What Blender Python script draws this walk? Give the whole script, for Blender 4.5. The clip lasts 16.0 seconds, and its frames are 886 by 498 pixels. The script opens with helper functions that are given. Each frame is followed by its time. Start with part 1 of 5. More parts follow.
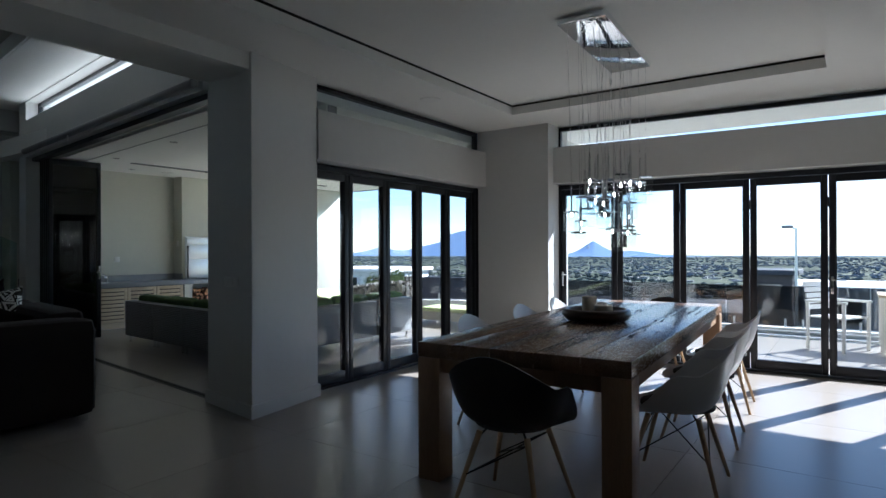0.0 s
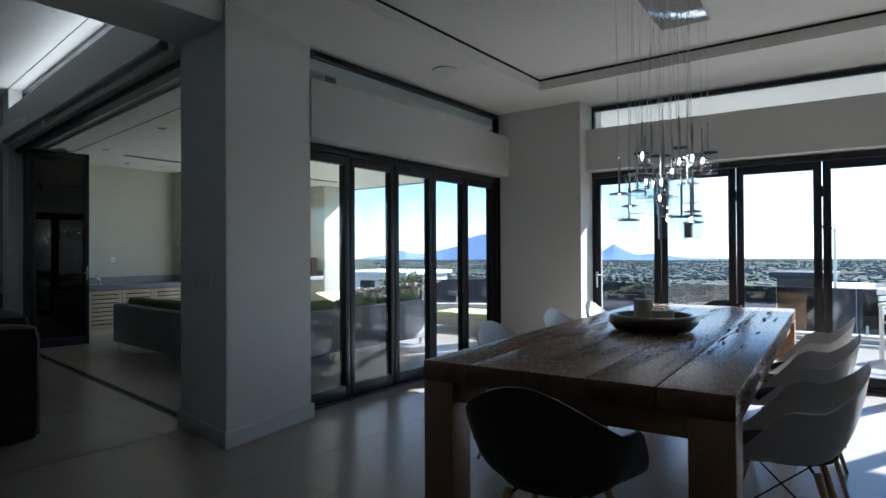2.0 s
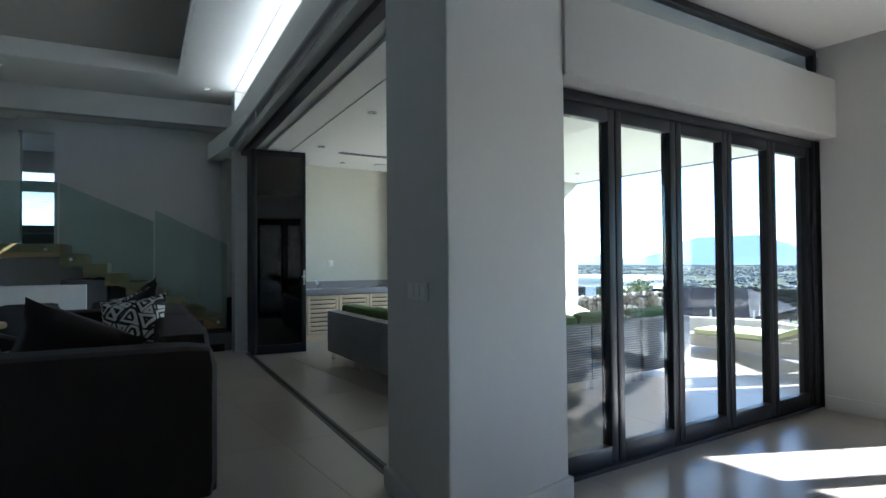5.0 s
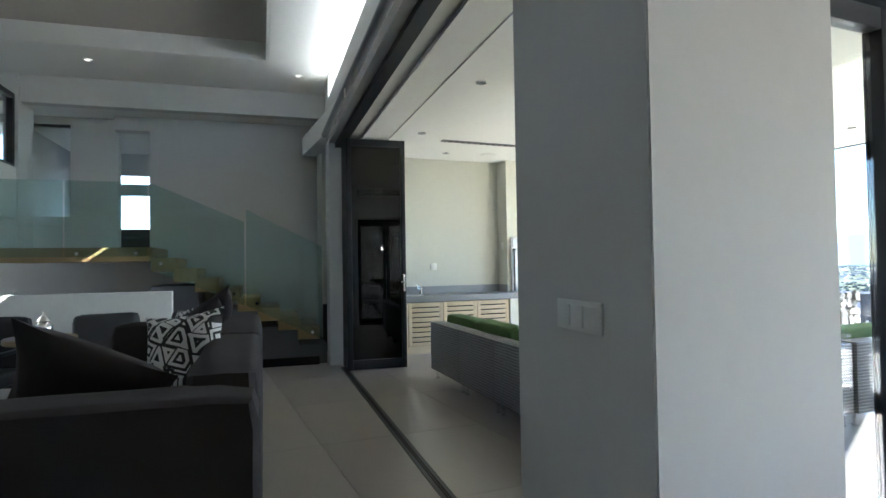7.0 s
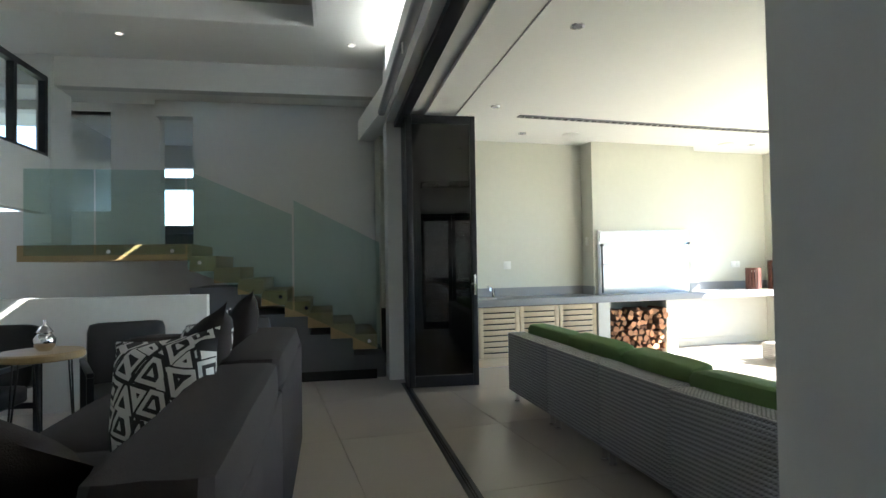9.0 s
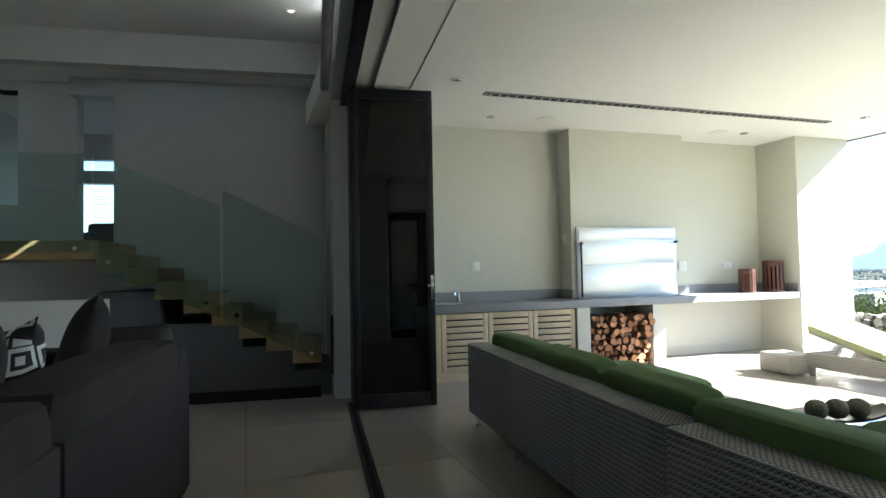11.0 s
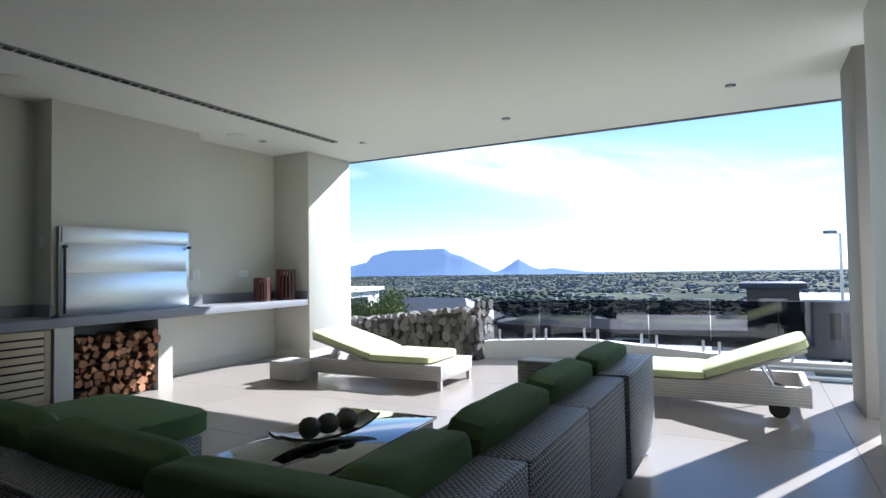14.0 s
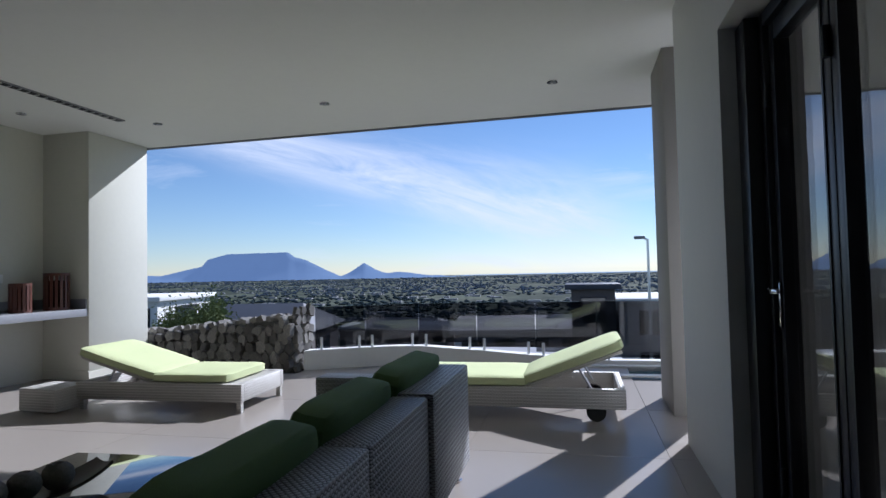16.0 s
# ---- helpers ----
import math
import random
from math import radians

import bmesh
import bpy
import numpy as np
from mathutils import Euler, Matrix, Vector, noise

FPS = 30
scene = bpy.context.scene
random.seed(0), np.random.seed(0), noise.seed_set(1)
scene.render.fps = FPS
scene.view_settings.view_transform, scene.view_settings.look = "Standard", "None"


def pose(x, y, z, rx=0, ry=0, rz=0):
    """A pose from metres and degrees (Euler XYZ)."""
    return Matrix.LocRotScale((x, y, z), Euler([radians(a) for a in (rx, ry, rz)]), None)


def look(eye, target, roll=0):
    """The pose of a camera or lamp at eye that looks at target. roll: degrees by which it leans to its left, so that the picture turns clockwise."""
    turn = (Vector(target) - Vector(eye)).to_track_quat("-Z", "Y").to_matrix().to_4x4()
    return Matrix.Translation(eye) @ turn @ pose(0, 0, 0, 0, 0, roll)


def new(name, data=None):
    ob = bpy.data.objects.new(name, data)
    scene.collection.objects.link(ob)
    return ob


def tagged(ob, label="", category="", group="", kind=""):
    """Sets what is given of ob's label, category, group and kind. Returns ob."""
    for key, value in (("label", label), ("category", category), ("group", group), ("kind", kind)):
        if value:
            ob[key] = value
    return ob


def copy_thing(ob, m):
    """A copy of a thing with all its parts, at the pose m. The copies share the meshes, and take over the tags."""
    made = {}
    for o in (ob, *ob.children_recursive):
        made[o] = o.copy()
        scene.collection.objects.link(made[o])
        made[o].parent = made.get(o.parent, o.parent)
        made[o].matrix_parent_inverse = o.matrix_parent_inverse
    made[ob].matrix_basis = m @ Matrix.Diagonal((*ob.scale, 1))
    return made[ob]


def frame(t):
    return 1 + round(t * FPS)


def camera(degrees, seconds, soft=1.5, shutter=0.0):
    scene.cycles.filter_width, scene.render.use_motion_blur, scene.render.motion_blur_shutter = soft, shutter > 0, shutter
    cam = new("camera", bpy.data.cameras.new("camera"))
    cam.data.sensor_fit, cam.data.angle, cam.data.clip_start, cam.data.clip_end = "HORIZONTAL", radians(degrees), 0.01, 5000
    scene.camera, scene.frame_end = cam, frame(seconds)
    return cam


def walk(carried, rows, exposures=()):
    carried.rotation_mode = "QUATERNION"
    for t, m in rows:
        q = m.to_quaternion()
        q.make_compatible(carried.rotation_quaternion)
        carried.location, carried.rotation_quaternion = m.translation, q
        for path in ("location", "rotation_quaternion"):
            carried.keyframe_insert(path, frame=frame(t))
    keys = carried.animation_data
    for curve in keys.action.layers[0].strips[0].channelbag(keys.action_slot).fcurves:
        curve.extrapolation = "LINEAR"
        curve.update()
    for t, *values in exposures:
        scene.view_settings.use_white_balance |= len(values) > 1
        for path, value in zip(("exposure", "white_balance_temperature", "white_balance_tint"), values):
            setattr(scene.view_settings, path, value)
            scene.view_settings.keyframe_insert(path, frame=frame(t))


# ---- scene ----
cam = camera(74.0, 16.0)
PATH = [
    (0, (0.597, -0.177, 1.317), (-0.549, 1.462, 1.322), -0.2),
    (0.5, (0.532, 0.041, 1.306), (-0.613, 1.68, 1.314), -0.3),
    (1, (0.452, 0.252, 1.276), (-0.699, 1.887, 1.289), -0.3),
    (1.5, (0.297, 0.399, 1.268), (-0.871, 2.023, 1.28), -0.3),
    (2, (0.115, 0.548, 1.244), (-1.084, 2.149, 1.261), -0.3),
    (2.5, (-0.068, 0.731, 1.229), (-1.32, 2.291, 1.254), -0.3),
    (3, (-0.254, 0.877, 1.198), (-1.586, 2.369, 1.228), -0.4),
    (3.5, (-0.514, 0.998, 1.193), (-1.925, 2.415, 1.224), -0.4),
    (4, (-0.739, 1.135, 1.192), (-2.232, 2.465, 1.225), -0.5),
    (4.5, (-0.983, 1.258, 1.213), (-2.572, 2.472, 1.245), -0.7),
    (5, (-1.242, 1.374, 1.204), (-2.91, 2.476, 1.244), -0.5),
    (7.5, (-2.555, 1.923, 1.212), (-4.419, 2.646, 1.257), -1.0),
    (8, (-2.81, 1.996, 1.216), (-4.699, 2.65, 1.256), -1.0),
    (10.5, (-3.966, 2.491, 1.195), (-5.882, 3.062, 1.247), -0.9),
    (11, (-4.071, 2.653, 1.138), (-5.965, 3.292, 1.21), -1.1),
    (11.5, (-4.217, 2.753, 1.188), (-6.045, 3.561, 1.246), -1.0),
    (12, (-4.28, 2.827, 1.174), (-5.972, 3.891, 1.24), -0.9),
    (12.5, (-4.34, 2.861, 1.178), (-5.813, 4.213, 1.242), -0.8),
    (13, (-4.373, 2.947, 1.179), (-5.677, 4.462, 1.244), -0.8),
    (13.5, (-4.373, 3.105, 1.15), (-5.492, 4.762, 1.222), -0.9),
    (14, (-4.421, 3.195, 1.145), (-5.355, 4.962, 1.214), -1.0),
    (14.5, (-4.453, 3.269, 1.157), (-5.154, 5.141, 1.226), -1.1),
    (15, (-4.433, 3.407, 1.135), (-5.011, 5.32, 1.207), -1.1),
    (15.5, (-4.397, 3.636, 1.112), (-4.891, 5.572, 1.184), -1.2),
    (16, (-4.385, 3.822, 1.117), (-4.832, 5.77, 1.189), -1.3),
]

EXPOSURES = [(0, 1.75, 5500, 10), (3, 2.05, 5500, 10), (5, 2.9, 5450, 8), (7.5, 3.85, 6050, 10), (8.2, 3.95, 6250, 10), (10.5, 3.0, 6100, 8), (11.5, 2.9, 6050, 8), (12.5, 2.55, 5800, 10),
             (13.5, 1.8, 5600, 12), (14.5, 1.15, 5500, 14), (15.5, 0.57, 5400, 16), (16, 0.42, 5400, 16)]
walk(cam, [(t, look(eye, target, roll)) for t, eye, target, roll in PATH], EXPOSURES)

# ---- world and sun ----
SUN_TO = Vector((0.48, 1.0, 0.77)).normalized()
sun_data = bpy.data.lights.new("sun", "SUN")
sun_data.energy, sun_data.angle, sun_data.color = 5.0, radians(0.5), (1.0, 0.95, 0.87)
sun = new("sun", sun_data)
sun.rotation_mode = "QUATERNION"
sun.rotation_quaternion = SUN_TO.to_track_quat("Z", "Y")
world = bpy.data.worlds.new("sky")
scene.world = world
world.use_nodes = True


def build_sky():
    nt = world.node_tree
    n, l = nt.nodes, nt.links
    n.clear()
    out, bg = n.new("ShaderNodeOutputWorld"), n.new("ShaderNodeBackground")
    sky = n.new("ShaderNodeTexSky")
    sky.sky_type, sky.sun_disc = "NISHITA", False
    sky.sun_elevation = math.asin(SUN_TO.z)
    sky.sun_rotation = math.atan2(SUN_TO.x, SUN_TO.y)
    sky.air_density, sky.dust_density, sky.ozone_density = 0.9, 0.0, 3.0
    co, mp = n.new("ShaderNodeTexCoord"), n.new("ShaderNodeMapping")
    mp.inputs["Rotation"].default_value = (0.0, radians(24), radians(10))
    mp.inputs["Scale"].default_value = (1.3, 1.6, 7.0)
    no, ramp = n.new("ShaderNodeTexNoise"), n.new("ShaderNodeValToRGB")
    no.inputs["Scale"].default_value, no.inputs["Detail"].default_value = 1.9, 8.0
    no.inputs["Roughness"].default_value, no.inputs["Distortion"].default_value = 0.62, 0.5
    ramp.color_ramp.elements[0].position, ramp.color_ramp.elements[1].position = 0.56, 0.95
    mix = n.new("ShaderNodeMix")
    mix.data_type = "RGBA"
    mix.inputs["B"].default_value = (9.0, 9.2, 9.6, 1)
    l.new(co.outputs["Generated"], mp.inputs["Vector"])
    l.new(mp.outputs["Vector"], no.inputs["Vector"])
    l.new(no.outputs["Fac"], ramp.inputs["Fac"])
    # one long cirrus streak falling across the view
    def calc(op, a, b):
        q = n.new("ShaderNodeMath")
        q.operation = op
        q.use_clamp = op in ("ADD", "MAXIMUM")
        for k, v in enumerate((a, b)):
            if isinstance(v, (int, float)):
                q.inputs[k].default_value = v
            else:
                l.new(v, q.inputs[k])
        return q.outputs[0]

    dot = n.new("ShaderNodeVectorMath")
    dot.operation = "DOT_PRODUCT"
    dot.inputs[1].default_value = (-0.271, 0.051, -0.961)
    l.new(co.outputs["Generated"], dot.inputs[0])
    sep, com = n.new("ShaderNodeSeparateXYZ"), n.new("ShaderNodeCombineXYZ")
    l.new(co.outputs["Generated"], sep.inputs[0])
    across = calc("ADD", 0.0, 0.0).node
    across.operation, across.use_clamp = "MULTIPLY", False
    l.new(dot.outputs["Value"], across.inputs[0])
    across.inputs[1].default_value = 26.0
    l.new(across.outputs[0], com.inputs[0])
    l.new(calc("MULTIPLY", sep.outputs[0], 5.0), com.inputs[1])
    wisp = n.new("ShaderNodeTexNoise")
    wisp.inputs["Scale"].default_value, wisp.inputs["Detail"].default_value, wisp.inputs["Roughness"].default_value = 1.0, 9.0, 0.65
    wisp.inputs["Distortion"].default_value = 0.6
    l.new(com.outputs[0], wisp.inputs["Vector"])
    off = n.new("ShaderNodeMath")
    off.operation = "ADD"
    off.inputs[1].default_value = 0.022
    l.new(dot.outputs["Value"], off.inputs[0])
    wide = n.new("ShaderNodeMapRange")
    wide.inputs["From Min"].default_value, wide.inputs["From Max"].default_value = -0.6, 0.0
    wide.inputs["To Min"].default_value, wide.inputs["To Max"].default_value = 0.03, 0.075
    l.new(sep.outputs[0], wide.inputs["Value"])
    rel = calc("DIVIDE", off.outputs[0], wide.outputs["Result"])
    band = calc("POWER", 0.3, calc("MULTIPLY", rel, rel))
    tail = n.new("ShaderNodeMapRange")
    tail.interpolation_type = "SMOOTHSTEP"
    tail.inputs["From Min"].default_value, tail.inputs["From Max"].default_value = 0.16, -0.06
    l.new(sep.outputs[0], tail.inputs["Value"])
    fib = n.new("ShaderNodeMapRange")
    fib.inputs["From Min"].default_value, fib.inputs["From Max"].default_value = 0.2, 0.62
    l.new(wisp.outputs["Fac"], fib.inputs["Value"])
    streak = calc("MULTIPLY", calc("MULTIPLY", band, tail.outputs["Result"]), fib.outputs["Result"])
    l.new(calc("MAXIMUM", ramp.outputs["Color"], streak), mix.inputs["Factor"])
    l.new(sky.outputs["Color"], mix.inputs["A"])
    l.new(mix.outputs["Result"], bg.inputs["Color"])
    bg.inputs["Strength"].default_value = 0.07
    l.new(bg.outputs["Background"], out.inputs["Surface"])


build_sky()

# ---- materials ----


def mat(name, color, rough=0.6, metal=0.0, var=0.12, scale=6.0, bump=0.0, bump_scale=60.0, stretch=(1, 1, 1), spec=0.5, emit=0.0, coat=0.0, rand=0.0, second=None):
    """A surface with stains at one scale, grain at another, fine relief and an optional second colour."""
    m = bpy.data.materials.new(name)
    m.use_nodes = True
    nt = m.node_tree
    n, l = nt.nodes, nt.links
    b = n["Principled BSDF"]
    b.inputs["Metallic"].default_value = metal
    b.inputs["Specular IOR Level"].default_value = spec
    b.inputs["Coat Weight"].default_value = coat
    co, mp = n.new("ShaderNodeTexCoord"), n.new("ShaderNodeMapping")
    mp.inputs["Scale"].default_value = stretch
    l.new(co.outputs["Object"], mp.inputs["Vector"])
    big, fine = n.new("ShaderNodeTexNoise"), n.new("ShaderNodeTexNoise")
    for node, sc, de in ((big, scale * 0.3, 5.0), (fine, scale * 5, 6.0)):
        node.inputs["Scale"].default_value, node.inputs["Detail"].default_value = sc, de
        l.new(mp.outputs["Vector"], node.inputs["Vector"])
    mx = n.new("ShaderNodeMix")
    mx.data_type = "RGBA"
    hi = second or [min(1, c * (1 + var)) for c in color]
    mx.inputs["A"].default_value = (*[c * (1 - var) for c in color], 1)
    mx.inputs["B"].default_value = (*hi, 1)
    av = n.new("ShaderNodeMath")
    av.operation = "MULTIPLY_ADD"
    av.inputs[1].default_value, av.inputs[2].default_value = 0.55, 0.0
    l.new(big.outputs["Fac"], av.inputs[0])
    ad = n.new("ShaderNodeMath")
    ad.operation = "MULTIPLY_ADD"
    ad.inputs[1].default_value = 0.45
    l.new(fine.outputs["Fac"], ad.inputs[0])
    l.new(av.outputs[0], ad.inputs[2])
    st = n.new("ShaderNodeMapRange")
    st.inputs["From Min"].default_value, st.inputs["From Max"].default_value = 0.3, 0.7
    l.new(ad.outputs[0], st.inputs["Value"])
    l.new(st.outputs["Result"], mx.inputs["Factor"])
    last = mx.outputs["Result"]
    if rand:
        info, hs = n.new("ShaderNodeObjectInfo"), n.new("ShaderNodeHueSaturation")
        mr = n.new("ShaderNodeMapRange")
        mr.inputs["To Min"].default_value, mr.inputs["To Max"].default_value = 1 - rand, 1 + rand
        l.new(info.outputs["Random"], mr.inputs["Value"])
        l.new(mr.outputs["Result"], hs.inputs["Value"])
        l.new(last, hs.inputs["Color"])
        last = hs.outputs["Color"]
    l.new(last, b.inputs["Base Color"])
    rr = n.new("ShaderNodeMapRange")
    rr.inputs["To Min"].default_value, rr.inputs["To Max"].default_value = max(0.02, rough * 0.85), min(1, rough * 1.15)
    l.new(fine.outputs["Fac"], rr.inputs["Value"])
    l.new(rr.outputs["Result"], b.inputs["Roughness"])
    if bump:
        bt, bn = n.new("ShaderNodeTexNoise"), n.new("ShaderNodeBump")
        bt.inputs["Scale"].default_value, bt.inputs["Detail"].default_value = bump_scale, 4.0
        l.new(mp.outputs["Vector"], bt.inputs["Vector"])
        bn.inputs["Strength"].default_value, bn.inputs["Distance"].default_value = bump, 0.01
        l.new(bt.outputs["Fac"], bn.inputs["Height"])
        l.new(bn.outputs["Normal"], b.inputs["Normal"])
    if emit:
        b.inputs["Emission Color"].default_value = (1.0, 0.93, 0.8, 1)
        b.inputs["Emission Strength"].default_value = emit
    return m


def glass_mat(name, tint=(0.95, 0.97, 0.97), gloss=1.0, ior=1.5):
    m = bpy.data.materials.new(name)
    m.use_nodes = True
    n, l = m.node_tree.nodes, m.node_tree.links
    n.clear()
    out, tr, gl, mx, fr = (n.new("ShaderNode" + k) for k in ("OutputMaterial", "BsdfTransparent", "BsdfGlossy", "MixShader", "LayerWeight"))
    pw, sc = n.new("ShaderNodeMath"), n.new("ShaderNodeMath")
    pw.operation, sc.operation = "POWER", "MULTIPLY_ADD"
    f0 = ((ior - 1) / (ior + 1)) ** 2
    pw.inputs[1].default_value, sc.inputs[1].default_value, sc.inputs[2].default_value = 5.0, 1 - f0, f0
    l.new(fr.outputs["Facing"], pw.inputs[0])
    l.new(pw.outputs[0], sc.inputs[0])
    tr.inputs["Color"].default_value = (*tint, 1)
    gl.inputs["Roughness"].default_value = 0.0
    gl.inputs["Color"].default_value = (gloss, gloss, gloss, 1)
    fr.inputs["Blend"].default_value = 0.5
    l.new(sc.outputs[0], mx.inputs["Fac"])
    l.new(tr.outputs["BSDF"], mx.inputs[1])
    l.new(gl.outputs["BSDF"], mx.inputs[2])
    l.new(mx.outputs["Shader"], out.inputs["Surface"])
    return m


def wicker_mat(name, color, dark):
    """Flat woven strands: over-and-under checks with relief."""
    m = bpy.data.materials.new(name)
    m.use_nodes = True
    n, l = m.node_tree.nodes, m.node_tree.links
    b = n["Principled BSDF"]
    b.inputs["Roughness"].default_value = 0.42
    co = n.new("ShaderNodeTexCoord")
    w = []
    for ax, prof in (("X", 0), ("Y", 0), ("Z", 0)):
        t = n.new("ShaderNodeTexWave")
        t.bands_direction = ax
        t.inputs["Scale"].default_value = 14.0
        t.inputs["Distortion"].default_value = 0.5
        t.inputs["Detail Scale"].default_value = 3.0
        l.new(co.outputs["Object"], t.inputs["Vector"])
        w.append(t)
    m1, m2 = n.new("ShaderNodeMath"), n.new("ShaderNodeMath")
    m1.operation, m2.operation = "MULTIPLY", "MULTIPLY"
    ad = n.new("ShaderNodeMath")
    ad.operation = "ADD"
    l.new(w[0].outputs["Fac"], ad.inputs[0])
    l.new(w[1].outputs["Fac"], ad.inputs[1])
    l.new(ad.outputs[0], m1.inputs[0])
    m1.inputs[1].default_value = 0.5
    df = n.new("ShaderNodeMath")
    df.operation = "SUBTRACT"
    l.new(m1.outputs[0], df.inputs[0])
    l.new(w[2].outputs["Fac"], df.inputs[1])
    ab = n.new("ShaderNodeMath")
    ab.operation = "ABSOLUTE"
    l.new(df.outputs[0], ab.inputs[0])
    mx = n.new("ShaderNodeMix")
    mx.data_type = "RGBA"
    mx.inputs["A"].default_value, mx.inputs["B"].default_value = (*dark, 1), (*color, 1)
    st = n.new("ShaderNodeMapRange")
    st.inputs["From Min"].default_value, st.inputs["From Max"].default_value = 0.05, 0.35
    l.new(ab.outputs[0], st.inputs["Value"])
    l.new(st.outputs["Result"], mx.inputs["Factor"])
    l.new(mx.outputs["Result"], b.inputs["Base Color"])
    bn = n.new("ShaderNodeBump")
    bn.inputs["Strength"].default_value, bn.inputs["Distance"].default_value = 0.7, 0.008
    l.new(ab.outputs[0], bn.inputs["Height"])
    l.new(bn.outputs["Normal"], b.inputs["Normal"])
    return m


M_WALL = mat("wall_paint", (0.66, 0.66, 0.64), 0.75, var=0.03, scale=3, bump=0.04, bump_scale=150)
# shade below the stair, put into the colour as dark grey
M_UNDER = mat("under_stair_shade", (0.13, 0.135, 0.15), 0.7, var=0.05, scale=3)
# taupe tone carries the shade that lies on the east column
M_COLUMN = mat("shade_toned_plaster", (0.27, 0.255, 0.235), 0.8, var=0.05, scale=4, bump=0.05, bump_scale=140)
M_PATIO = mat("patio_wall_paint", (0.60, 0.595, 0.52), 0.8, var=0.035, scale=3, bump=0.05, bump_scale=140)
M_CEIL = mat("ceiling_paint", (0.82, 0.82, 0.79), 0.85, var=0.02, scale=3)
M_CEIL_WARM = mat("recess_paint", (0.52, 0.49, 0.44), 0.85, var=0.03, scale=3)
M_FRAME = mat("dark_aluminium", (0.018, 0.02, 0.026), 0.38, metal=0.2, var=0.15, scale=20)
M_GLASS = glass_mat("clear_glass")
M_GLASS_DARK = glass_mat("tinted_glass", (0.2, 0.2, 0.22), 1.0, 1.6)
M_GLASS_RAIL = glass_mat("smoked_glass", (0.38, 0.39, 0.41), 0.9, 1.5)
M_GLASS_GREEN = glass_mat("green_edge_glass", (0.80, 0.90, 0.89), 1.0, 1.5)
M_TILE = mat("porcelain_tile", (0.335, 0.302, 0.268), 0.28, var=0.02, scale=0.7, rand=0.03)
M_TILE.node_tree.links.remove(M_TILE.node_tree.nodes["Principled BSDF"].inputs["Roughness"].links[0])
M_TILE.node_tree.nodes["Principled BSDF"].inputs["Roughness"].default_value = 0.28
M_GROUT = mat("grout", (0.16, 0.155, 0.15), 0.9)
M_BLACK = mat("shadow_gap", (0.01, 0.01, 0.01), 0.8)
M_CONC = mat("grey_worktop", (0.23, 0.235, 0.25), 0.42, var=0.08, scale=8)
M_BIRCH = mat("birch_veneer", (0.55, 0.42, 0.26), 0.5, var=0.12, scale=6, stretch=(1, 1, 8), second=(0.62, 0.49, 0.32))
M_STEEL = mat("brushed_steel", (0.62, 0.64, 0.67), 0.32, metal=1.0, var=0.06, scale=30, stretch=(1, 1, 12))
M_CHROME = mat("chrome", (0.8, 0.8, 0.82), 0.05, metal=1.0, var=0.02)
M_MIRROR = mat("polished_plate", (0.85, 0.87, 0.9), 0.03, metal=1.0, var=0.01, bump=0.25, bump_scale=7)
M_GREEN = mat("green_canvas", (0.12, 0.205, 0.072), 0.85, var=0.12, scale=9, bump=0.25, bump_scale=260)
M_LIME = mat("pale_lime_canvas", (0.60, 0.66, 0.36), 0.85, var=0.06, scale=9, bump=0.25, bump_scale=260)
M_WICKER = wicker_mat("grey_wicker", (0.42, 0.43, 0.45), (0.08, 0.08, 0.085))
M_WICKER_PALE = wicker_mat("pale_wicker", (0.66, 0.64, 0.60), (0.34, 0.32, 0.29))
M_OAK = mat("old_oak", (0.15, 0.082, 0.043), 0.27, var=0.35, scale=5, stretch=(9, 0.7, 4), bump=0.22, bump_scale=7, second=(0.25, 0.145, 0.078))
M_OAK_LEG = mat("oak_leg", (0.26, 0.155, 0.085), 0.45, var=0.25, scale=6, stretch=(5, 5, 0.6), bump=0.25, bump_scale=12)
M_TREAD = mat("oak_tread", (0.36, 0.25, 0.12), 0.45, var=0.2, scale=5, stretch=(6, 0.8, 3))
M_SHELL = mat("white_shell", (0.62, 0.62, 0.63), 0.38, var=0.03)
M_SHELL_BLACK = mat("black_shell", (0.012, 0.012, 0.014), 0.4, var=0.1)
M_SEAT_SHADE = mat("charcoal_shade", (0.03, 0.03, 0.033), 0.9, var=0.1, bump=0.2, bump_scale=200)
M_BEECH = mat("beech_dowel", (0.48, 0.32, 0.18), 0.45, var=0.15, scale=10, stretch=(6, 6, 0.8))
M_WIRE = mat("black_wire", (0.012, 0.012, 0.012), 0.45)
M_SOFA = mat("charcoal_upholstery", (0.021, 0.0165, 0.0155), 0.95, var=0.2, scale=12, bump=0.3, bump_scale=320)
M_PILLOW = mat("dark_pillow_velvet", (0.021, 0.016, 0.0155), 0.9, var=0.25, scale=10, bump=0.25, bump_scale=240)
M_LEATHER = mat("black_leather", (0.012, 0.012, 0.013), 0.45, var=0.15, bump=0.15, bump_scale=160)
M_WHITE = mat("white_plaster", (0.78, 0.77, 0.74), 0.85, var=0.04, scale=4, bump=0.05, bump_scale=90)
M_PLATE = mat("white_plastic", (0.75, 0.75, 0.72), 0.35, var=0.02)
M_STONE = mat("grey_stone", (0.17, 0.17, 0.175), 0.85, var=0.35, scale=9, bump=0.6, bump_scale=22, rand=0.5, second=(0.30, 0.275, 0.235))
M_MORTAR = mat("mortar", (0.07, 0.068, 0.064), 0.95, var=0.2)
